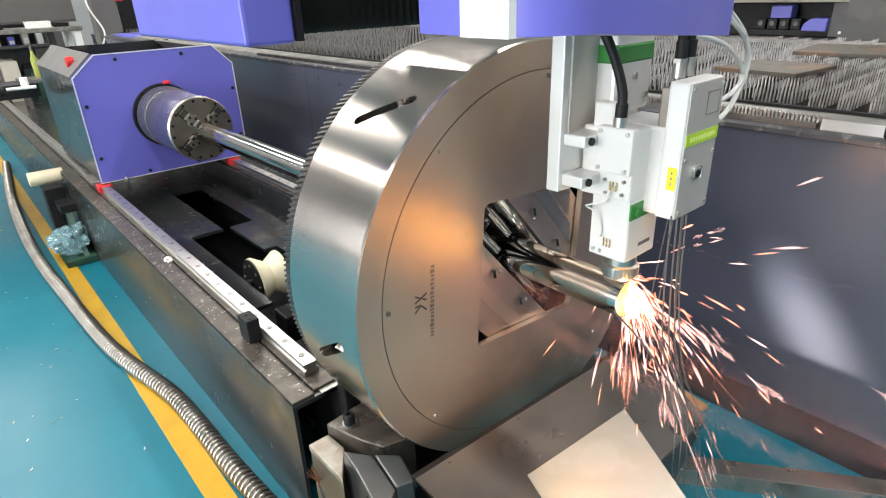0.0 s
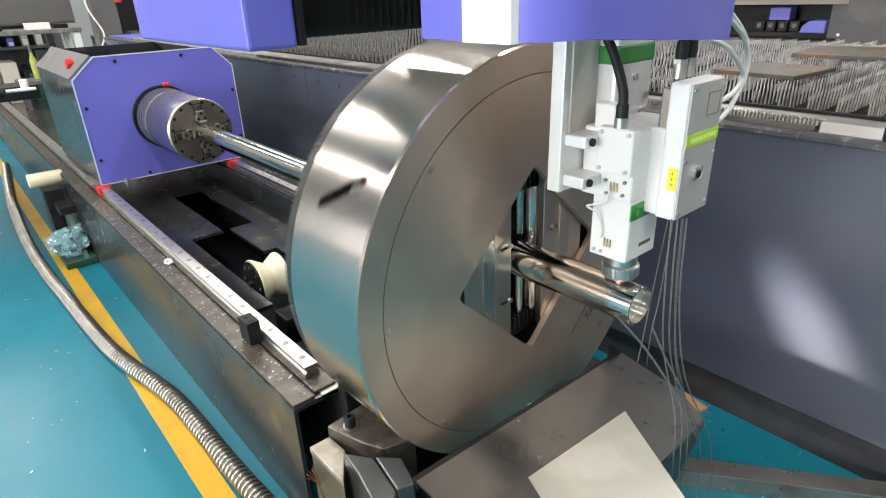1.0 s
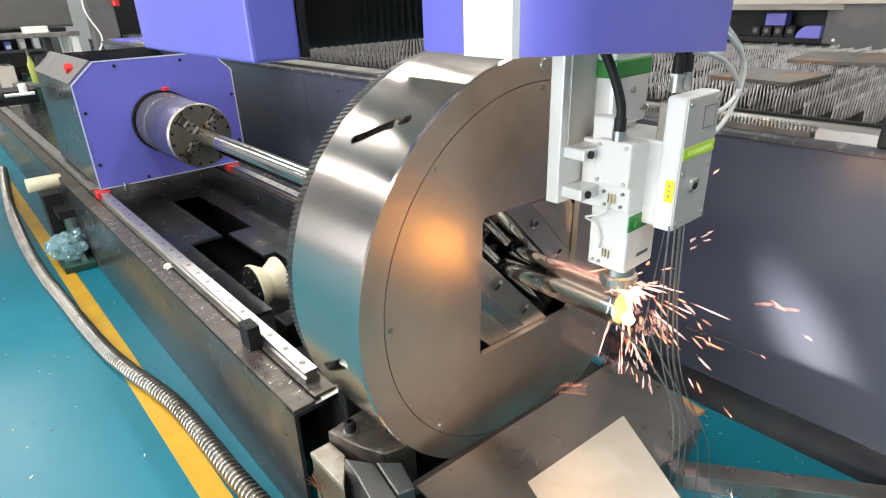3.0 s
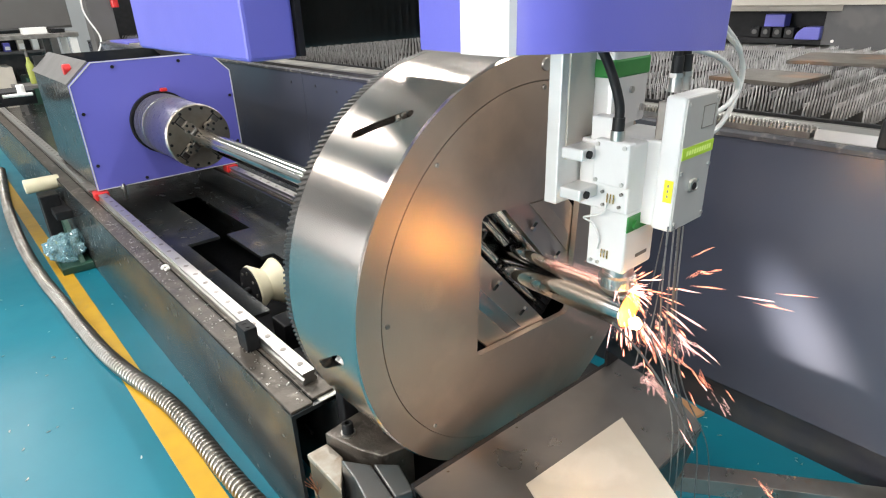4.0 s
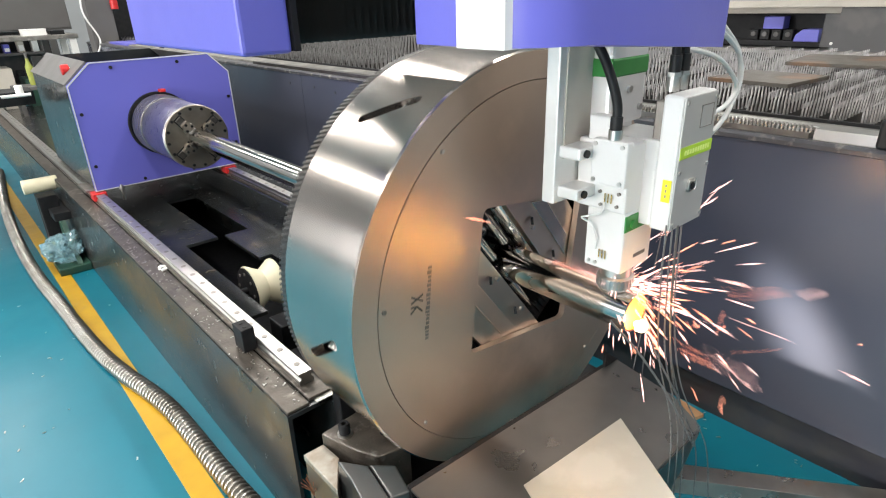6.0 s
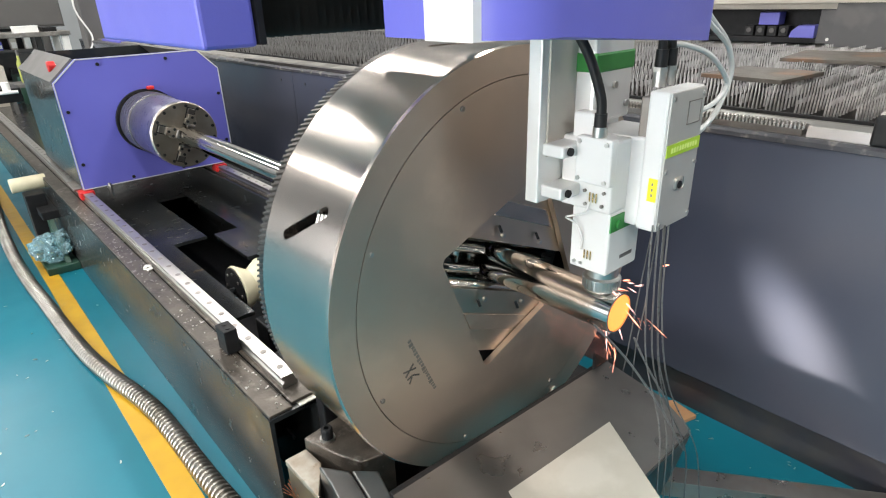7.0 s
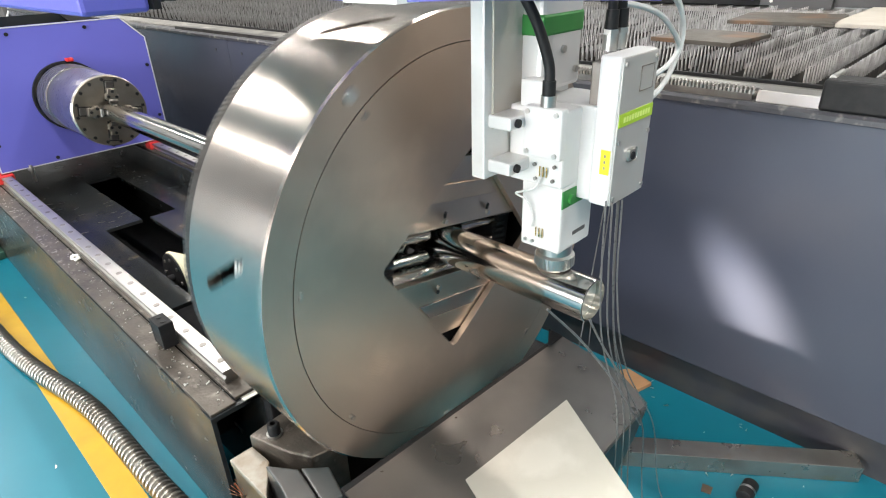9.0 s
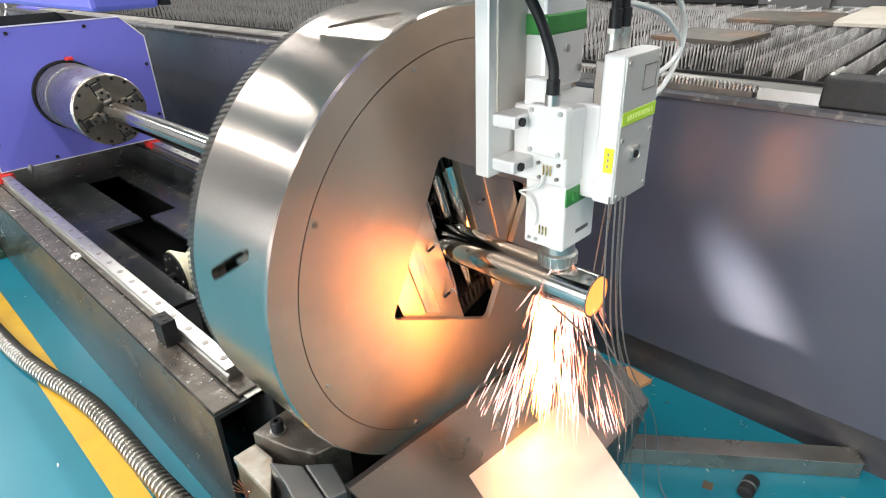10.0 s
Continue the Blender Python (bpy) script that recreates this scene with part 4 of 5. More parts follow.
    for pts in (((0.16, -0.19, 1.12), (0.229, -0.19, 1.069), (0.316, -0.19, 1.024), (0.346, -0.19, 0.973), (0.307, -0.19, 0.913), (0.24, -0.19, 0.888), (0.13, -0.19, 0.885)),
                ((0.17, -0.185, 1.12), (0.245, -0.185, 1.075), (0.330, -0.185, 1.024), (0.352, -0.185, 0.968), (0.315, -0.185, 0.908), (0.24, -0.185, 0.880), (0.13, -0.185, 0.875)),
                ((0.10, -0.19, 1.045), (0.175, -0.19, 1.035), (0.261, -0.19, 1.012), (0.333, -0.19, 0.964), (0.309, -0.19, 0.937), (0.25, -0.19, 0.925), (0.13, -0.19, 0.92))):
        part("air_tube", sweep(smooth_path([Vector(p) + o for p in pts]), 0.0044, 10), CLEAR, t, "clear looping air tube", True)
    part("white_lead", sweep(smooth_path([Vector(p) + o for p in ((-0.055, -0.188, 0.838), (-0.058, -0.184, 0.822), (-0.060, -0.163, 0.812), (-0.058, -0.152, 0.806), (-0.052, -0.165, 0.797), (-0.048, -0.174, 0.775), (-0.046, -0.172, 0.756))]), 0.0016, 8), HEADWHITE, t, "thin white sensor lead", True)
    return t


HEAD = cutting_head()

# hanging wires from the head down to the floor
WIRES = (
    ((-0.007, -0.264, 0.806), (0.004, -0.264, 0.689), (0.032, -0.264, 0.550), (0.119, -0.264, 0.353), (0.153, -0.264, 0.153)),
    ((0.004, -0.268, 0.804), (0.017, -0.268, 0.686), (0.046, -0.268, 0.545), (0.137, -0.268, 0.344), (0.174, -0.268, 0.141)),
    ((0.022, -0.268, 0.799), (0.036, -0.268, 0.679), (0.067, -0.268, 0.534), (0.163, -0.268, 0.329), (0.204, -0.268, 0.119)),
    ((0.024, -0.272, 0.800), (0.045, -0.272, 0.635), (0.113, -0.272, 0.453), (0.274, -0.272, 0.219), (0.353, -0.272, 0.014)),
    ((0.018, -0.268, 0.800), (0.040, -0.268, 0.636), (0.094, -0.268, 0.461), (0.232, -0.268, 0.242), (0.277, -0.268, 0.066)),
    ((0.314, -0.100, 0.697), (0.285, -0.100, 0.522), (0.261, -0.100, 0.358), (0.231, -0.100, 0.224)),
    ((0.313, -0.110, 0.700), (0.298, -0.110, 0.493), (0.281, -0.110, 0.384), (0.295, -0.110, 0.133)),
)


def clear_of_tray(pts):
    """Brings a hanging wire's lower part before the tray, fitted to the camera's view."""
    out = []
    for x, y, z in pts:
        k = min(1.0, max(0.0, (0.80 - z) / 0.44)) if y < -0.2 else 0.0
        out.append((x - 0.067 * k, y - 0.029 * k, z + 0.062 * k))
    return out


for pts in WIRES:
    pts = clear_of_tray(pts)
    if pts[-1][2] < 0.25:
        x, y, z = pts[-1]
        pts += [(x + 0.01, y - 0.02, 0.003), (x - 0.05, y - 0.10, 0.003)]
    solid("hanging_wire", sweep(smooth_path(pts, 10), 0.0013, 6), WIRE, "thin grey wire hanging from the cutting head", "wire", "hanging wires", smooth=True)
SLANT = (
    ((-0.142, -0.272, 0.698), (-0.039, -0.272, 0.587), (0.089, -0.272, 0.428), (0.213, -0.272, 0.257)),
    ((-0.031, -0.272, 0.625), (0.022, -0.272, 0.547), (0.109, -0.272, 0.429)),
)
for pts in SLANT:
    solid("hanging_wire", sweep(smooth_path(clear_of_tray(pts), 10), 0.0016, 6), WIRE, "slanting bright wire below the tube's end", "wire", "hanging wires", smooth=True)

# ---------- on the floor ----------
duct = thing("floor_duct", "bare galvanised cable duct on the floor", "cable duct")
DUCTM = material("galvanised_duct", (0.46, 0.45, 0.42), 0.30, 0.9, (0.30, 0.28, 0.25), 6.0, bump=0.08, stain=(0.36, 0.27, 0.18), stain_scale=9, stain_at=0.62)
part("duct_body", turned(box(-0.27, 0.265, -0.016, 0.030, 0.0, 0.045, 0.0015), pose(0.492, -0.408, 0, 0, 0, -53.5)), DUCTM, duct)
part("duct_lid", turned(box(-0.27, 0.265, -0.018, 0.033, 0.045, 0.048, 0.001), pose(0.492, -0.408, 0, 0, 0, -53.5)), DUCTM, duct)
solid("wood_scrap", prism([(0.56, -0.105), (0.640, -0.128), (0.655, -0.05), (0.58, 0.0)], 0.0, 0.012, "z", 0.001), WOOD, "reddish wood scrap on the floor by the bed", "wood scrap")
solid("metal_chip", prism([(0.375, -0.375), (0.398, -0.370), (0.402, -0.392), (0.380, -0.395)], 0.0, 0.002, "z"), RUST, "small rusty offcut on the floor", "offcut")
ds = thing("drive_socket", "small black and chrome socket lying on the floor", "socket")
part("socket_body", cyl(0.43, -0.455, 0.017, 0.017, 0.05, "x", 24, bevel=0.002), RUBBER, ds, smooth=True)
part("socket_ring", cyl(0.428, -0.455, 0.017, 0.0175, 0.006, "x", 24), STEEL, ds, smooth=True)


def conduit():
    """A corrugated metal hose: a swept section whose radius ripples."""
    ctrl = [(-0.50, 4.7, 0.027), (-0.562, 3.966, 0.027), (-0.598, 3.412, 0.027), (-0.617, 2.786, 0.027), (-0.612, 2.289, 0.027), (-0.594, 1.959, 0.027), (-0.580, 1.689, 0.027),
            (-0.562, 1.432, 0.027), (-0.536, 1.242, 0.027), (-0.504, 1.080, 0.027), (-0.483, 0.939, 0.027), (-0.475, 0.782, 0.027), (-0.471, 0.635, 0.027), (-0.465, 0.511, 0.027),
            (-0.45, 0.30, 0.027), (-0.435, 0.08, 0.027), (-0.43, -0.3, 0.027)]
    rough = smooth_path(ctrl, 160)
    path, left = [], 0.0
    for p, q in zip(rough, rough[1:]):
        ln = (q - p).length
        while left <= ln:
            path.append(p.lerp(q, left / ln))
            left += 0.0034
        left -= ln
    rad = [(0.0252, 0.0268, 0.0252, 0.0186, 0.0186)[k % 5] for k in range(len(path))]
    return solid("corrugated_conduit", sweep(path, rad, 18), HOSEM, "corrugated metal cable conduit lying on the floor", "conduit", smooth=True)


conduit()
cop = bmesh.new()
rnd = random.Random(3)
for k in range(46):
    a = rnd.uniform(0, 6.28)
    r = rnd.uniform(0.002, 0.022)
    p0 = Vector((-0.40 + 0.3 * r * math.cos(a), 0.20 + 0.3 * r * math.sin(a), 0.20))
    sweep([p0, p0 + Vector((0.004 * math.cos(a), 0.004 * math.sin(a), 0.02)), p0 + Vector((r * math.cos(a), r * math.sin(a), 0.045))], 0.0009, 4, cop)
cb = thing("copper_cable_end", "frayed copper earth cable end fixed beside the bed", "cable end")
part("strands", cop, COPPER, cb)
part("sleeve", sweep(smooth_path([(-0.40, 0.20, 0.205), (-0.405, 0.17, 0.16), (-0.41, 0.12, 0.08), (-0.41, 0.05, 0.012)]), 0.008, 10), RUBBER, cb, smooth=True)

chips = bmesh.new()
rnd = random.Random(12)
for k in range(70):
    x, y = rnd.uniform(-1.1, -0.42), rnd.uniform(-0.2, 3.5)
    s = rnd.uniform(0.002, 0.007)
    merge(chips, turned(prism([(-s, -s * 0.3), (s, -s * 0.2), (s * 0.6, s * 0.4), (-s * 0.5, s * 0.3)], 0.0, 0.0015, "z"), pose(x, y, 0.0005, rnd.uniform(-8, 8), rnd.uniform(-8, 8), rnd.uniform(0, 360))))
for k in range(40):
    x, y = rnd.uniform(0.35, 0.66), rnd.uniform(-0.9, 0.1)
    s = rnd.uniform(0.003, 0.007)
    merge(chips, turned(prism([(-s, -s * 0.3), (s, -s * 0.2), (s * 0.6, s * 0.4)], 0.0, 0.0015, "z"), pose(x, y, 0.0005, 0, 0, rnd.uniform(0, 360))))
for k in range(190):
    x, y = rnd.uniform(-0.395, -0.345), rnd.uniform(0.3, 2.1)
    s = rnd.uniform(0.001, 0.0035)
    merge(chips, turned(prism([(-s, -s * 0.5), (s, -s * 0.4), (s * 0.6, s * 0.6)], 0.0, 0.0015, "z"), pose(x, y, 0.3522, 0, 0, rnd.uniform(0, 360))))
for k in range(24):
    x, y = rnd.uniform(-0.392, -0.347), rnd.uniform(0.30, 1.9)
    s = rnd.uniform(0.002, 0.006)
    merge(chips, turned(prism([(-s, -s * 0.35), (s, -s * 0.25), (s * 0.7, s * 0.5), (-s * 0.6, s * 0.4)], 0.0, 0.0012, "z"), pose(x, y, 0.3523, rnd.uniform(-6, 6), rnd.uniform(-6, 6), rnd.uniform(0, 360))))
solid("metal_swarf", chips, STEEL, "small bright metal chips scattered on floor and bed", "swarf", kind="stuff")
for x, y, rz in ((-0.352, 1.195, 20), (-0.36, 1.215, 70), (-0.348, 1.22, 130)):
    o = solid("loose_screw", cyl(0, 0, 0.005, 0.005, 0.016, "x", 10), WHITE, "small pale loose screw on the bed", "screw", "loose screws")
    o.matrix_basis = pose(x, y, 0.3522, 0, 0, rz)

# support wheel between the beams
wheel = thing("support_wheel", "cream nylon grooved support roller with a black end disc", "roller")
WX, WY, WZ = -0.078, 1.110, 0.232
groove = lathe([(0.014, -0.050), (0.080, -0.050), (0.082, -0.047), (0.082, -0.042), (0.058, -0.004), (0.056, 0.0), (0.058, 0.004), (0.082, 0.042), (0.082, 0.047), (0.080, 0.050), (0.014, 0.050)], "z", 64)
part("tyre", turned(groove, pose(WX, WY, WZ) @ AXES["x"]), CREAM, wheel, "cream nylon roller with a wide groove", smooth=True)
part("disc", cyl(WX - 0.053, WY, WZ, 0.078, 0.006, "x", 48, bevel=0.002), BLACK, wheel, smooth=True)
part("axle", cyl(WX, WY, WZ, 0.012, 0.26, "x", 16), BLACK, wheel)
for k in range(8):
    a = 2 * math.pi * k / 8
    part("disc_bolt", cyl(WX - 0.0575, WY + 0.060 * math.cos(a), WZ + 0.060 * math.sin(a), 0.0055, 0.004, "x", 10), DULLSTEEL, wheel)

# ---------- beside and behind the machine ----------
guide = thing("roller_bracket", "black bracket with a cream guide roller beside the bed", "roller bracket")
part("arm", box(-0.47, -0.40, 2.50, 2.95, 0.20, 0.24, 0.004), BLACK, guide)
part("post", box(-0.50, -0.42, 2.62, 2.72, 0.02, 0.30, 0.004), BLACK, guide)
part("roller", cyl(-0.46, 2.75, 0.33, 0.035, 0.15, "x", 28, bevel=0.004), CREAM, guide, "cream nylon roller", smooth=True)
part("foot", box(-0.53, -0.40, 2.30, 2.60, 0.0, 0.035, 0.004), GREENPAINT, guide, "green painted foot plate")
part("gusset", prism([(2.32, 0.035), (2.58, 0.035), (2.56, 0.20), (2.50, 0.20)], -0.45, -0.43, "x"), GREENPAINT, guide)
BAGM = bpy.data.materials.new("teal_tinted_film")
BAGM.use_nodes = True
_p = BAGM.node_tree.nodes["Principled BSDF"]
# film tinted teal for the floor showing through it
_p.inputs["Base Color"].default_value = (0.45, 0.72, 0.80, 1)
_p.inputs["Roughness"].default_value = 0.12
_p.inputs["Transmission Weight"].default_value = 0.75
bag = bmesh.new()
bmesh.ops.create_icosphere(bag, subdivisions=4, radius=0.085)
for v in bag.verts:
    v.co *= 1 + 0.45 * noise.noise(v.co * 22) + 0.2 * noise.noise(v.co * 60)
    v.co.z *= 0.75
solid("plastic_bag", turned(bag, pose(-0.47, 2.42, 0.10)), BAGM, "crumpled clear plastic bag lying on the green bracket", "bag")

loader = thing("loading_beam", "black loading beam with a white valve beside the carriage", "beam")
part("beam", box(-1.6, -0.36, 2.85, 3.05, 0.70, 0.765, 0.004), BLACK, loader)
part("table_top", box(-1.6, -0.48, 3.05, 3.9, 0.765, 0.785, 0.003), BEIGEST, loader)
part("leg", box(-1.5, -1.42, 2.9, 3.0, 0.0, 0.70), BLACK, loader)
part("leg", box(-1.5, -1.42, 3.7, 3.8, 0.0, 0.765), BLACK, loader)
part("valve", cyl(-0.42, 2.80, 0.775, 0.017, 0.05, "z", 16, bevel=0.003), WHITE, loader, "white pneumatic valve", smooth=True)
part("valve_arm", cyl(-0.44, 2.78, 0.755, 0.008, 0.12, "x", 12), WHITE, loader, smooth=True)
part("valve_cap", cyl(-0.52, 2.78, 0.75, 0.024, 0.02, "x", 16), BLACK, loader, smooth=True)


def cabinet(x0, x1, y0, y1, z0, z1, mat, label, doors=2, handle=True):
    t = thing("machine_cabinet", label, "cabinet")
    part("body", box(x0, x1, y0, y1, z0, z1, 0.004), mat, t)
    w = (x1 - x0) / doors
    for k in range(doors):
        d = part("door", box(x0 + w * k + 0.006, x0 + w * (k + 1) - 0.006, y0 - 0.012, y0 - 0.001, z0 + 0.02, z1 - 0.02, 0.002), mat, t)
        if handle:
            part("handle", box(x0 + w * (k + 1) - 0.05, x0 + w * (k + 1) - 0.03, y0 - 0.024, y0 - 0.012, (z0 + z1) / 2 - 0.06, (z0 + z1) / 2 + 0.06, 0.003), BLACK, d)
    return t


# far side of the sheet bed: the other machine's enclosure, drive and beam
far = thing("far_gantry", "dark panelled gantry of the sheet machine with blue drive covers", "gantry")
for y0, y1 in ((-1.2, -0.28), (-0.27, 0.375)):
    pnl = part("side_panel", box(2.58, 2.60, y0, y1, 0.845, 1.25, 0.003), DARKPANEL, far)
    for yy in (y0 + 0.05, y1 - 0.05):
        part("screw", cyl(2.578, yy, 0.865, 0.007, 0.004, "x", 10), STEEL, pnl)
part("back_panel", box(2.72, 2.74, 0.375, 1.25, 0.80, 1.05, 0.002), BLACK, far)
part("lower_rail", box(2.60, 2.66, 0.375, 1.25, 0.845, 0.87), BLACK, far)
part("motor_cover", prism([(0.38, 0.870), (0.492, 0.870), (0.485, 0.900), (0.455, 0.928), (0.38, 0.928)], 2.56, 2.66, "x", 0.004), BLUE, far, "blue motor cover")
part("drive_cover", box(2.60, 2.68, 0.562, 0.66, 0.925, 0.985, 0.004), BLUE, far, "blue drive cover")
for k in range(4):
    v = part("valve_block", box(2.60, 2.66, 0.510 + 0.056 * k, 0.556 + 0.056 * k, 0.872, 0.922, 0.003), BLACK, far)
    part("valve_port", cyl(2.598, 0.533 + 0.056 * k, 0.90, 0.012, 0.006, "x", 12), GREYPANEL, v)
part("top_beam", box(2.56, 2.80, -1.2, 1.6, 1.0, 1.05, 0.004), BEIGE, far, "beige steel beam")
part("top_beam_flange", box(2.52, 2.56, -1.2, 1.6, 1.028, 1.06, 0.002), BEIGE, far)
part("end_post", box(2.60, 2.75, 1.25, 1.55, 0.83, 1.25, 0.004), GREYPANEL, far)

white_guard = thing("perforated_guard", "white perforated guard panel behind the sheet bed", "guard panel")
part("panel", box(2.62, 2.64, 4.25, 4.95, 0.80, 0.98, 0.003), WHITE, white_guard)
for i in range(12):
    for j in range(4):
        part("perforation", box(2.615, 2.621, 4.30 + 0.05 * i, 4.325 + 0.05 * i, 0.83 + 0.03 * j, 0.845 + 0.03 * j), BLACK, white_guard)

cab1 = cabinet(-0.9, 0.68, 7.2, 7.8, 0.92, 1.9, GREYPANEL, "dark grey control cabinet on legs behind the machine", 2, False)
for x in (-0.85, 0.47):
    for y in (7.25, 7.75):
        part("leg", box(x - 0.03, x + 0.03, y - 0.03, y + 0.03, 0.0, 0.92), GREYPANEL, cab1)
post = thing("steel_post", "grey steel post with a red plug and cable behind the carriage", "post")
part("column", box(0.62, 0.84, 6.0, 6.2, 0.0, 2.4, 0.006), GREYPANEL, post)
part("socket", cyl(0.86, 5.98, 1.15, 0.035, 0.08, "z", 16, bevel=0.006), RED, post, "red plug")
part("cable", sweep(smooth_path([(0.62, 5.97, 1.4), (0.57, 5.95, 1.1), (0.66, 5.96, 0.85), (0.60, 5.95, 0.7)]), 0.008, 8), WHITE, post, smooth=True)


def bench(x0, x1, y0, y1, z, label):
    t = thing("workbench", label, "workbench", group="benches behind the machine")
    part("top", box(x0, x1, y0, y1, z - 0.04, z, 0.004), BEIGEST, t)
    for x in (x0 + 0.05, x1 - 0.05):
        for y in (y0 + 0.05, y1 - 0.05):
            part("leg", box(x - 0.03, x + 0.03, y - 0.03, y + 0.03, 0, z - 0.04), WHITE, t)
    return t


bench(-0.55, 0.55, 6.3, 6.9, 0.90, "pale metal workbench behind the machine")
for x, z, w, h, m, lab in ((-0.25, 0.90, 0.16, 0.04, BLACK, "dark tool box on the bench"), (0.10, 0.90, 0.20, 0.05, WHITE, "white parts box on the bench"), (0.33, 0.90, 0.12, 0.03, BLACK, "dark tray on the bench")):
    b = thing("parts_box", lab, "box")
    part("box_body", box(x, x + w, 6.35, 6.5, z, z + h, 0.004), m, b)
    part("box_lid", box(x - 0.003, x + w + 0.003, 6.347, 6.503, z + h, z + h + 0.008, 0.002), m, b)
for x, w, h, m, lab in ((-0.20, 0.14, 0.62, BEIGE, "tan cardboard carton under the bench"), (0.02, 0.20, 0.50, GREENPAINT, "dark green crate under the bench"), (0.28, 0.10, 0.66, WHITE, "white post of the bench"), (-0.5, 0.2, 0.6, WOOD, "brown carton under the bench")):
    b = thing("carton", lab, "carton")
    part("carton_body", box(x, x + w, 6.4, 6.8, 0.0, h, 0.005), m, b)
    part("carton_flap", box(x, x + w / 2 - 0.002, 6.4, 6.8, h, h + 0.006), m, b)
bottle = thing("spray_bottle", "yellow green bottle on the floor behind the machine", "bottle")
part("bottle_body", lathe([(0.001, 0.5), (0.026, 0.5), (0.03, 0.52), (0.03, 0.66), (0.014, 0.70), (0.012, 0.73), (0.001, 0.73)], "z", 24), BOTTLEM, bottle, smooth=True)
bottle.location = (0.02, 5.9, 0.0)
part("neck", cyl(0, 0, 0.75, 0.012, 0.05, "z", 12), GREYPANEL, bottle)
bst = thing("bottle_stand", "grey stool behind the machine", "stool")
part("stool_top", box(-0.15, 0.2, 5.75, 6.05, 0.47, 0.50, 0.004), GREYPANEL, bst)
for x in (-0.12, 0.17):
    for y in (5.78, 6.02):
        part("leg", box(x - 0.015, x + 0.015, y - 0.015, y + 0.015, 0, 0.47), GREYPANEL, bst)
shelf = thing("storage_rack", "grey steel storage rack with dark parts behind the machine", "rack")
for x in (-0.75, 0.55):
    part("upright", box(x - 0.02, x + 0.02, 8.6, 8.64, 0.0, 1.8), GREYPANEL, shelf)
part("back_panel", box(-0.77, 0.75, 8.72, 8.74, 0.0, 1.8), DARKPANEL, shelf)
for z in (0.25, 0.62, 1.0):
    part("shelf_board", box(-0.77, 0.57, 8.4, 8.7, z, z + 0.03), GREYPANEL, shelf)
rnd = random.Random(31)
for k in range(16):
    x, z = -0.7 + 0.075 * k, (0.28, 0.65)[k % 2]
    h = rnd.uniform(0.08, 0.22)
    c = thing("parts_bin", "small storage bin on the rack", "bin", group="bins on the rack")
    part("bin_body", box(x, x + 0.065, 8.42, 8.6, z, z + h, 0.004), (BLACK, BEIGE, GREYPANEL, WHITE, GREENPAINT, BLUE)[k % 6], c)
    part("bin_front", box(x + 0.008, x + 0.057, 8.412, 8.42, z + 0.02, z + h * 0.6), WHITE, c)
cab2 = cabinet(1.0, 1.9, 6.7, 7.2, 0.0, 1.9, BLACK, "black electrical cabinet behind the machine", 2)
blue2 = thing("blue_machine_cover", "blue machine cover behind the carriage", "machine cover")
part("cover_body", box(0.70, 1.20, 5.2, 5.8, 0.60, 0.83, 0.006), BLUE, blue2)
part("cover_base", box(0.72, 1.18, 5.25, 5.75, 0.0, 0.60, 0.004), BLACK, blue2)

# ---------- sparks and the glow of the cut ----------
CUT = Vector((0, -0.190, H0 + 0.036))      # where the beam meets the tube
PARK = Vector((0, 1.95, H0))               # inside the rear chuck's drum


def spark_mesh(name, length, width, mat):
    bm = bmesh.new()
    a, b = bm.verts.new((0, 0, -length / 2)), bm.verts.new((0, 0, length / 2))
    ring = [bm.verts.new((width * math.cos(k * math.pi / 2), width * math.sin(k * math.pi / 2), length * 0.15)) for k in range(4)]
    for k in range(4):
        bm.faces.new((a, ring[k], ring[(k + 1) % 4]))
        bm.faces.new((b, ring[(k + 1) % 4], ring[k]))
    return mesh_of(bm, name, mat)


def bundle(name, length, width, mat, count=4, spread=0.016, lean=5):
    """Some slim streaks side by side that fall together."""
    bm = bmesh.new()
    r = random.Random(round(length * 1000))
    for k in range(count):
        me = spark_mesh(name, length * r.uniform(0.5, 1.1), width, mat)
        own = bmesh.new()
        own.from_mesh(me)
        bpy.data.meshes.remove(me)
        merge(bm, turned(own, pose(r.uniform(-spread, spread), r.uniform(-spread, spread), r.uniform(-2.5, 2.5) * spread, r.uniform(-lean, lean), r.uniform(-lean, lean), 0)))
    return mesh_of(bm, name, mat)


SPARK_MESHES = [spark_mesh("spark", ln, w, m) for ln, w, m in ((0.011, 0.0015, SPARK), (0.026, 0.0010, SPARKHOT), (0.042, 0.0009, SPARK), (0.058, 0.0009, SPARKHOT), (0.018, 0.0012, SPARK))]
CLUSTER_MESHES = [bundle("spark_cluster", ln, 0.0007, m, 5, 0.011, 28) for ln, m in ((0.020, SPARKHOT), (0.031, SPARK), (0.042, SPARKHOT))]
FOUNTAIN_MESHES = [bundle("spark", ln, w, m, 8, 0.020, 7) for ln, w, m in ((0.06, 0.0005, SPARKHOT), (0.11, 0.0006, SPARKHOT), (0.07, 0.0005, SPARK))]


def spark(me, label):
    return tagged(new("spark", me), label, "spark", "sparks from the cut")


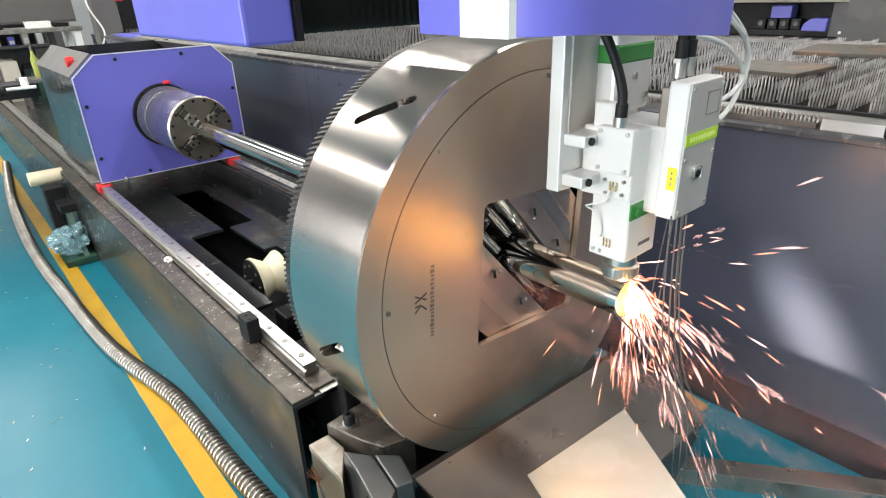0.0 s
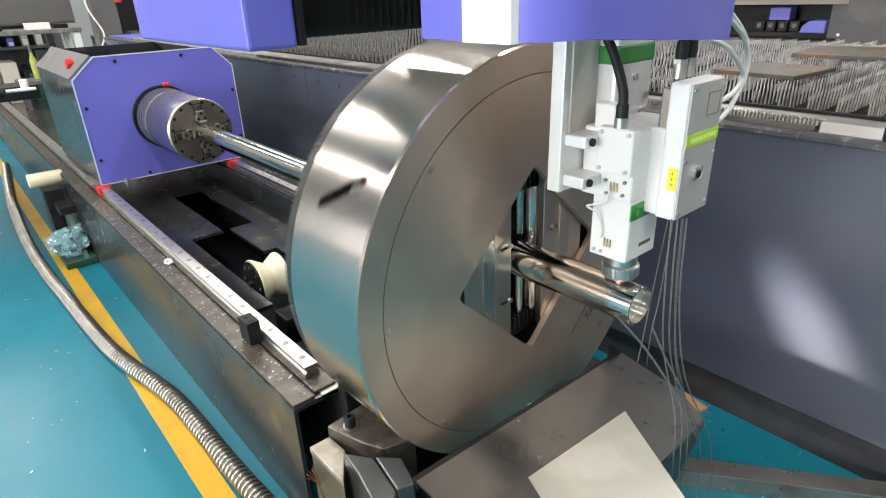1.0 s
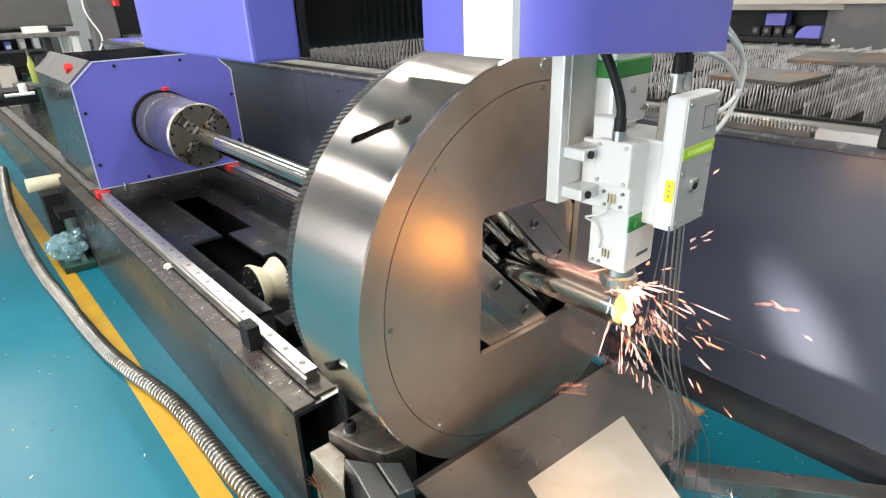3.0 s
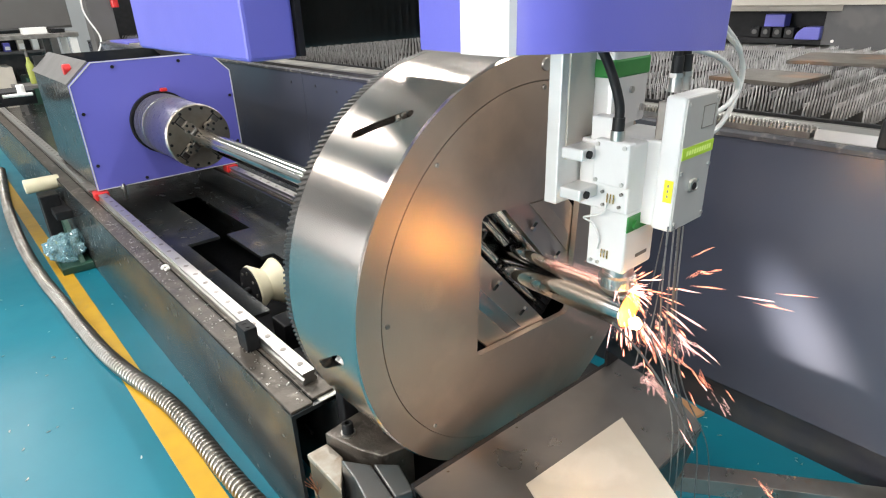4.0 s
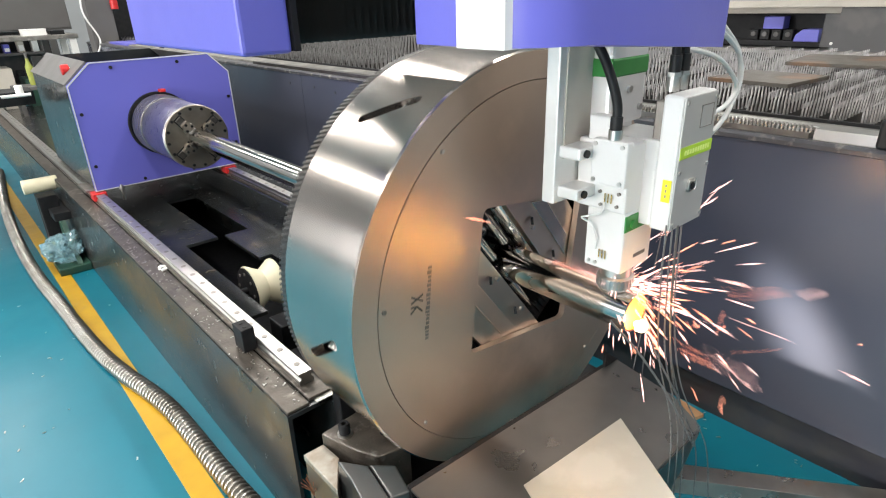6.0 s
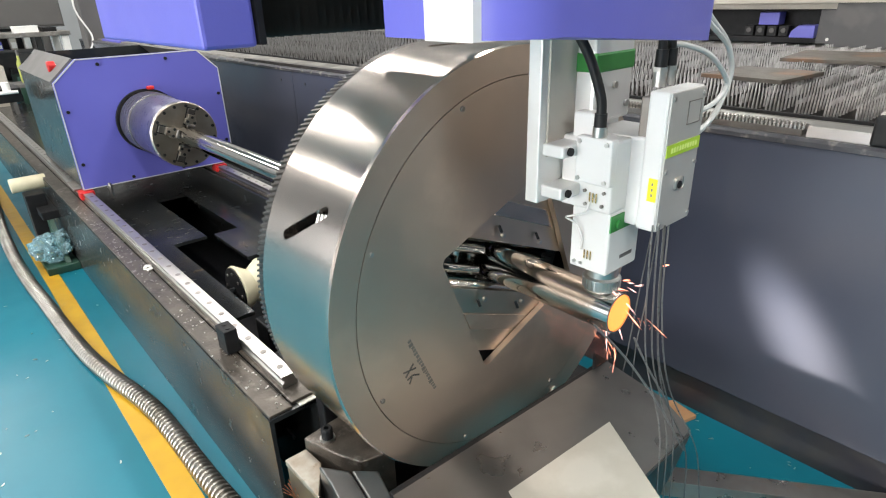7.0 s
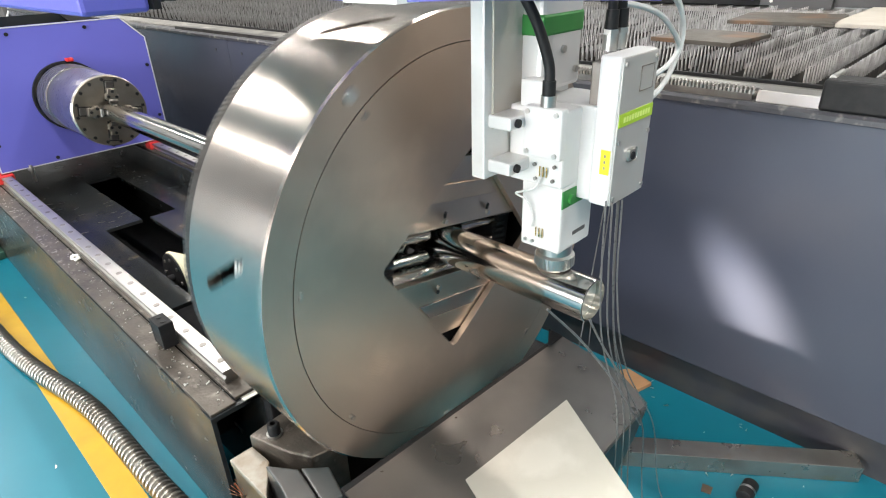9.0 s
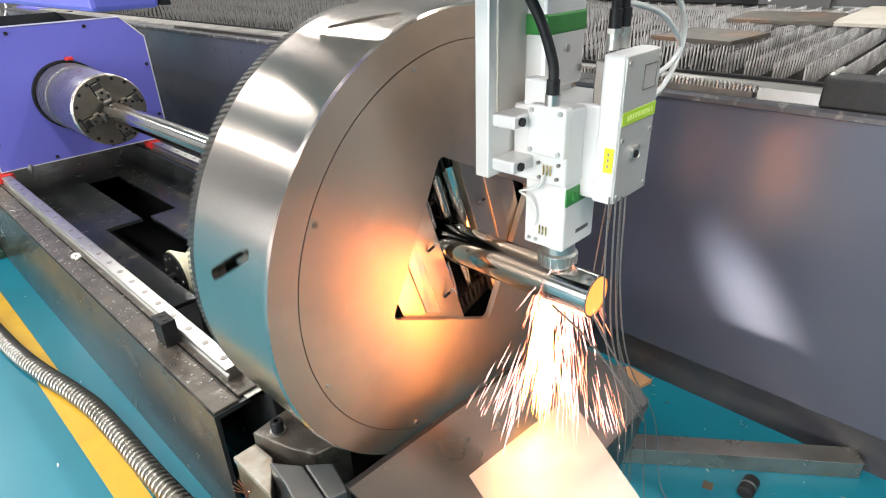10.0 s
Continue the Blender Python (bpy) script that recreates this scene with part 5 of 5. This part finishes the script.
SPRAY = [spark(SPARK_MESHES[k % 5], "glowing orange spark thrown from the cut") for k in range(290)]
CLUSTERS = [tagged(new("spark_cluster", CLUSTER_MESHES[k % 3]), "cluster of fine glowing sparks thrown from the cut", "sparks", "clusters from the cut", "stuff") for k in range(70)]
FOUNTAIN = [tagged(new("spark_shower", FOUNTAIN_MESHES[k % 3]), "white hot sparks falling from the cut", "sparks", "shower under the cut", "stuff") for k in range(70)]

hot = bmesh.new()
bmesh.ops.create_icosphere(hot, subdivisions=3, radius=0.0095)
for v in hot.verts:
    v.co *= 1 + 0.35 * noise.noise(v.co * 160)
GLOW = thing("cut_glow", "white hot glow where the beam melts the tube", "glow")
part("melt_pool", hot, HOT, GLOW, smooth=True)
PLUME = thing("spark_plume", "white hot core of the spark shower under the tube", "sparks")
core = bmesh.new()
rnd = random.Random(77)
for k in range(150):
    ln = rnd.uniform(0.07, 0.16)
    drop = rnd.uniform(0.0, 0.25 - ln * 0.5)
    a, r = rnd.uniform(0, 6.28), rnd.gauss(0, 1) * (0.006 + 0.085 * drop)
    me = spark_mesh("streak", ln, rnd.uniform(0.0010, 0.0024), PLUMEM)
    own = bmesh.new()
    own.from_mesh(me)
    bpy.data.meshes.remove(me)
    merge(core, turned(own, Matrix.Translation((r * math.cos(a), r * math.sin(a), -0.02 - drop)) @ Vector((r * math.cos(a) * 0.5, r * math.sin(a) * 0.5, -0.12)).to_track_quat("-Z", "Y").to_matrix().to_4x4()))
tagged(part("plume_streaks", core, PLUMEM, PLUME), kind="stuff")
# added disc that carries the glow inside the tube's end
ENDGLOW = thing("hot_tube_end", "orange glowing disc standing in for the glow in the tube's cut end", "slag")
part("end_glow_disc", cyl(0, 0, 0, 0.0308, 0.003, "y", 32), HOTRIM, ENDGLOW)


# ---------- what moves ----------
TURN = [(0.0, 41.0), (0.3, 36.2), (0.4, 46), (0.5, 66), (0.6, 90), (0.7, 112), (0.8, 135), (0.9, 158), (1.0, 181), (1.1, 200), (1.2, 214.5), (1.3, 216.6),
        (1.5, 216.7), (1.8, 210), (2.0, 199.6), (2.2, 203.5), (2.5, 206.5), (2.7, 207.7), (3.05, 228), (3.4, 243), (3.8, 232), (4.0, 221.8), (4.3, 217.2), (4.4, 220.5),
        (4.5, 233), (4.6, 256), (4.7, 279), (4.8, 302), (4.9, 323), (5.0, 342), (5.1, 354), (5.2, 358.3), (5.5, 358.4), (5.6, 363), (5.7, 373.4), (6.0, 398), (6.4, 424),
        (6.8, 432), (7.0, 427), (7.2, 416), (7.5, 393.1), (7.8, 368), (8.0, 358.2), (8.5, 357.6), (8.6, 340), (8.7, 317), (8.8, 297), (8.9, 279), (9.0, 260), (9.1, 237), (9.2, 213.5),
        (9.3, 193), (9.4, 180.5), (9.5, 179), (9.7, 179), (9.9, 190), (10.0, 198.7)]
TIP = [(0.0, -0.205), (0.3, -0.215), (0.4, -0.222), (1.0, -0.228), (1.5, -0.228), (1.6, -0.205), (2.5, -0.197), (3.8, -0.205), (4.2, -0.222), (4.5, -0.238), (5.0, -0.257), (5.5, -0.257),
       (5.7, -0.232), (6.8, -0.218), (7.5, -0.234), (8.0, -0.250), (8.5, -0.257), (10.0, -0.257)]
LIFT = [(0.0, 0.005), (0.3, 0.006), (0.5, 0.011), (1.0, 0.009), (1.5, 0.005), (2.0, 0.004), (2.5, 0.003), (4.0, 0.003), (4.3, 0.006), (4.5, 0.015), (5.0, 0.014), (5.3, 0.004), (5.5, 0.001),
        (8.5, 0.001), (9.0, 0.003), (9.5, 0.0), (10.0, 0.0)]


def at(table, t):
    for (t0, v0), (t1, v1) in zip(table, table[1:]):
        if t0 <= t <= t1:
            return v0 + (v1 - v0) * (t - t0) / (t1 - t0)
    return table[-1][1]


def flight(o, spans, fall, start, park):
    """Rows of a spark that flies again and again within the spans, each time from the cut, and rests inside the rear drum between."""
    rows = []
    base = Vector(spans[0][3] if spans else (0, 0, 1)).to_track_quat("Z", "Y").to_matrix().to_4x4()

    def still(t):
        rows.append((t, Matrix.Translation(park) @ base))
    r = random.Random(start)
    for a, b, life, direction, speed in spans:
        s = a + r.uniform(0.0, life) - (life if a == 0 else 0)
        while s < b:
            if s + life > 0.0:
                t0 = max(s, 0.0)
                if rows and t0 - rows[-1][0] > 0.05:
                    still(rows[-1][0] + 0.034)
                    still(t0 - 0.034)
                elif not rows and t0 > 0.04:
                    still(0.0)
                    still(t0 - 0.034)
                t1 = min(s + life, 10.0)
                for j in range(5):
                    tt = t0 + (t1 - t0) * j / 4
                    u = tt - s
                    p = CUT + Vector(direction) * speed * u * (1 - 0.25 * u / life) + Vector((0, 0, -fall * u * u))
                    v = Vector(direction) * speed + Vector((0, 0, -2 * fall * u))
                    if not rows or tt - rows[-1][0] > 0.03:
                        rows.append((tt, Matrix.Translation(p) @ v.to_track_quat("Z", "Y").to_matrix().to_4x4()))
            s += life + 0.04
    if not rows:
        still(0.0)
    if rows[-1][0] < 9.93:
        still(min(rows[-1][0] + 0.034, 9.95))
        still(10.0)
    elif rows[-1][0] < 10.0:
        rows.append((10.0, rows[-1][1]))
    return rows


def motions():
    spin = [(t, pose(0, 0, H0, 0, -a, 0)) for t, a in TURN]
    walk(CHUCK, spin)
    walk(REAR, [(t, pose(0, 1.715, H0, 0, -a, 0)) for t, a in TURN])
    times = sorted({t for t, _ in TURN} | {t for t, _ in TIP})
    walk(TUBE, [(t, pose(0, at(TIP, t), H0, 0, -at(TURN, t), 0)) for t in times])
    walk(HEAD, [(t, pose(0, -0.185, 0.676 + z)) for t, z in LIFT])
    # the glow sits at the cut while the beam burns, and is kept inside the rear drum when it is off
    burn = [(0.0, 0.22), (1.54, 4.24), (5.56, 7.0), (7.1, 7.97), (8.12, 8.36), (9.75, 10.0)]
    up = PARK
    rows = []
    for a, b in burn[:-1]:
        if a > 0:
            rows += [(a - 0.034, Matrix.Translation(up))]
        for k in range(9):
            tk = a + (b - 0.034 - a) * k / 8
            rows += [(tk, Matrix.Translation((-0.016, at(TIP, tk) - 0.020, H0 - 0.010)))]
        rows += [(b, Matrix.Translation(up))]
    rows += [(10.0, Matrix.Translation(up))]
    walk(GLOW, rows)
    inside, below = Matrix.Translation((0.318, 2.0, 0.26)), Matrix.Translation((0, -0.172, H0 - 0.034))
    walk(PLUME, [(0.0, inside), (9.746, inside), (9.78, below), (10.0, below)])
    deep = 0.10
    rows = []
    for t in [k * 0.1 for k in range(101)]:
        lit = any(a - 0.01 <= t <= b + 0.12 for a, b in burn)
        rows.append((round(t, 2), pose(0, at(TIP, t) + (0.0035 if lit else deep), H0)))
    walk(ENDGLOW, rows)
    r = random.Random(5)
    # each burst: from, to, a spark's life, its main way, its spread, its speed and the share of sparks in it
    bursts = [(0.0, 0.12, 0.30, (0.55, -0.45, -0.85), 0.27, 1.2, 0.96), (1.545, 1.72, 0.18, (0.75, -0.62, -0.12), 0.30, 1.1, 0.95), (1.76, 2.30, 0.28, (0.50, -0.42, -0.75), 0.42, 1.0, 0.9),
              (2.32, 2.54, 0.20, (0.70, -0.60, -0.10), 0.36, 1.1, 0.95), (2.58, 2.84, 0.26, (0.60, -0.55, 0.0), 0.50, 1.0, 0.40), (2.88, 3.60, 0.28, (0.55, -0.45, -0.4), 0.45, 1.0, 0.6), (3.66, 3.86, 0.20, (0.45, -0.40, -0.75), 0.16, 1.1, 0.6),
              (3.90, 4.20, 0.28, (0.45, -0.38, -0.60), 0.48, 1.35, 0.9), (5.57, 5.76, 0.26, (0.85, -0.62, -0.05), 0.17, 1.5, 0.92), (5.80, 6.66, 0.28, (0.62, -0.55, 0.2), 0.42, 1.0, 0.7),
              (6.72, 6.98, 0.13, (0.25, -0.40, -0.8), 0.45, 0.7, 0.22), (7.1, 7.70, 0.26, (0.60, -0.50, 0.40), 0.48, 1.05, 0.95), (7.76, 8.12, 0.34, (0.60, -0.50, 0.1), 0.6, 1.0, 0.10),
              (8.14, 8.25, 0.24, (0.45, -0.35, -0.8), 0.25, 1.1, 0.9)]
    for i, o in enumerate(SPRAY + CLUSTERS):
        some = []
        for a, b, life, way, wide, speed, share in bursts:
            if i % 4 == 0:
                way, wide = (0.60, -0.60, -0.10), 0.55
            d = Vector([r.gauss(c, wide) for c in way]).normalized()
            if r.random() < share:
                some.append((a, b, life * r.uniform(0.5, 1.1), d, speed * r.choice((0.12, 0.25, 0.5, 0.9, 1.3, 1.9)) * r.uniform(0.7, 1.3)))
        if i % 9 == 0 and i < len(SPRAY):
            some = sorted(some + [(5.30, 5.38, 0.20, Vector((r.gauss(0.75, 0.2), r.gauss(-0.5, 0.2), r.gauss(-0.35, 0.3))).normalized(), r.uniform(1.2, 2.6))], key=lambda v: v[0])          # the first few as the beam pierces the tube
        walk(o, flight(o, some, 2.2, i, PARK))
    for i, o in enumerate(FOUNTAIN):
        d = Vector((r.gauss(0.02, 0.26), r.gauss(-0.04, 0.26), -1)).normalized()
        walk(o, flight(o, [(9.78, 10.0, 0.20, d, r.uniform(0.5, 1.9))], 2.0, 900 + i, PARK))


motions()
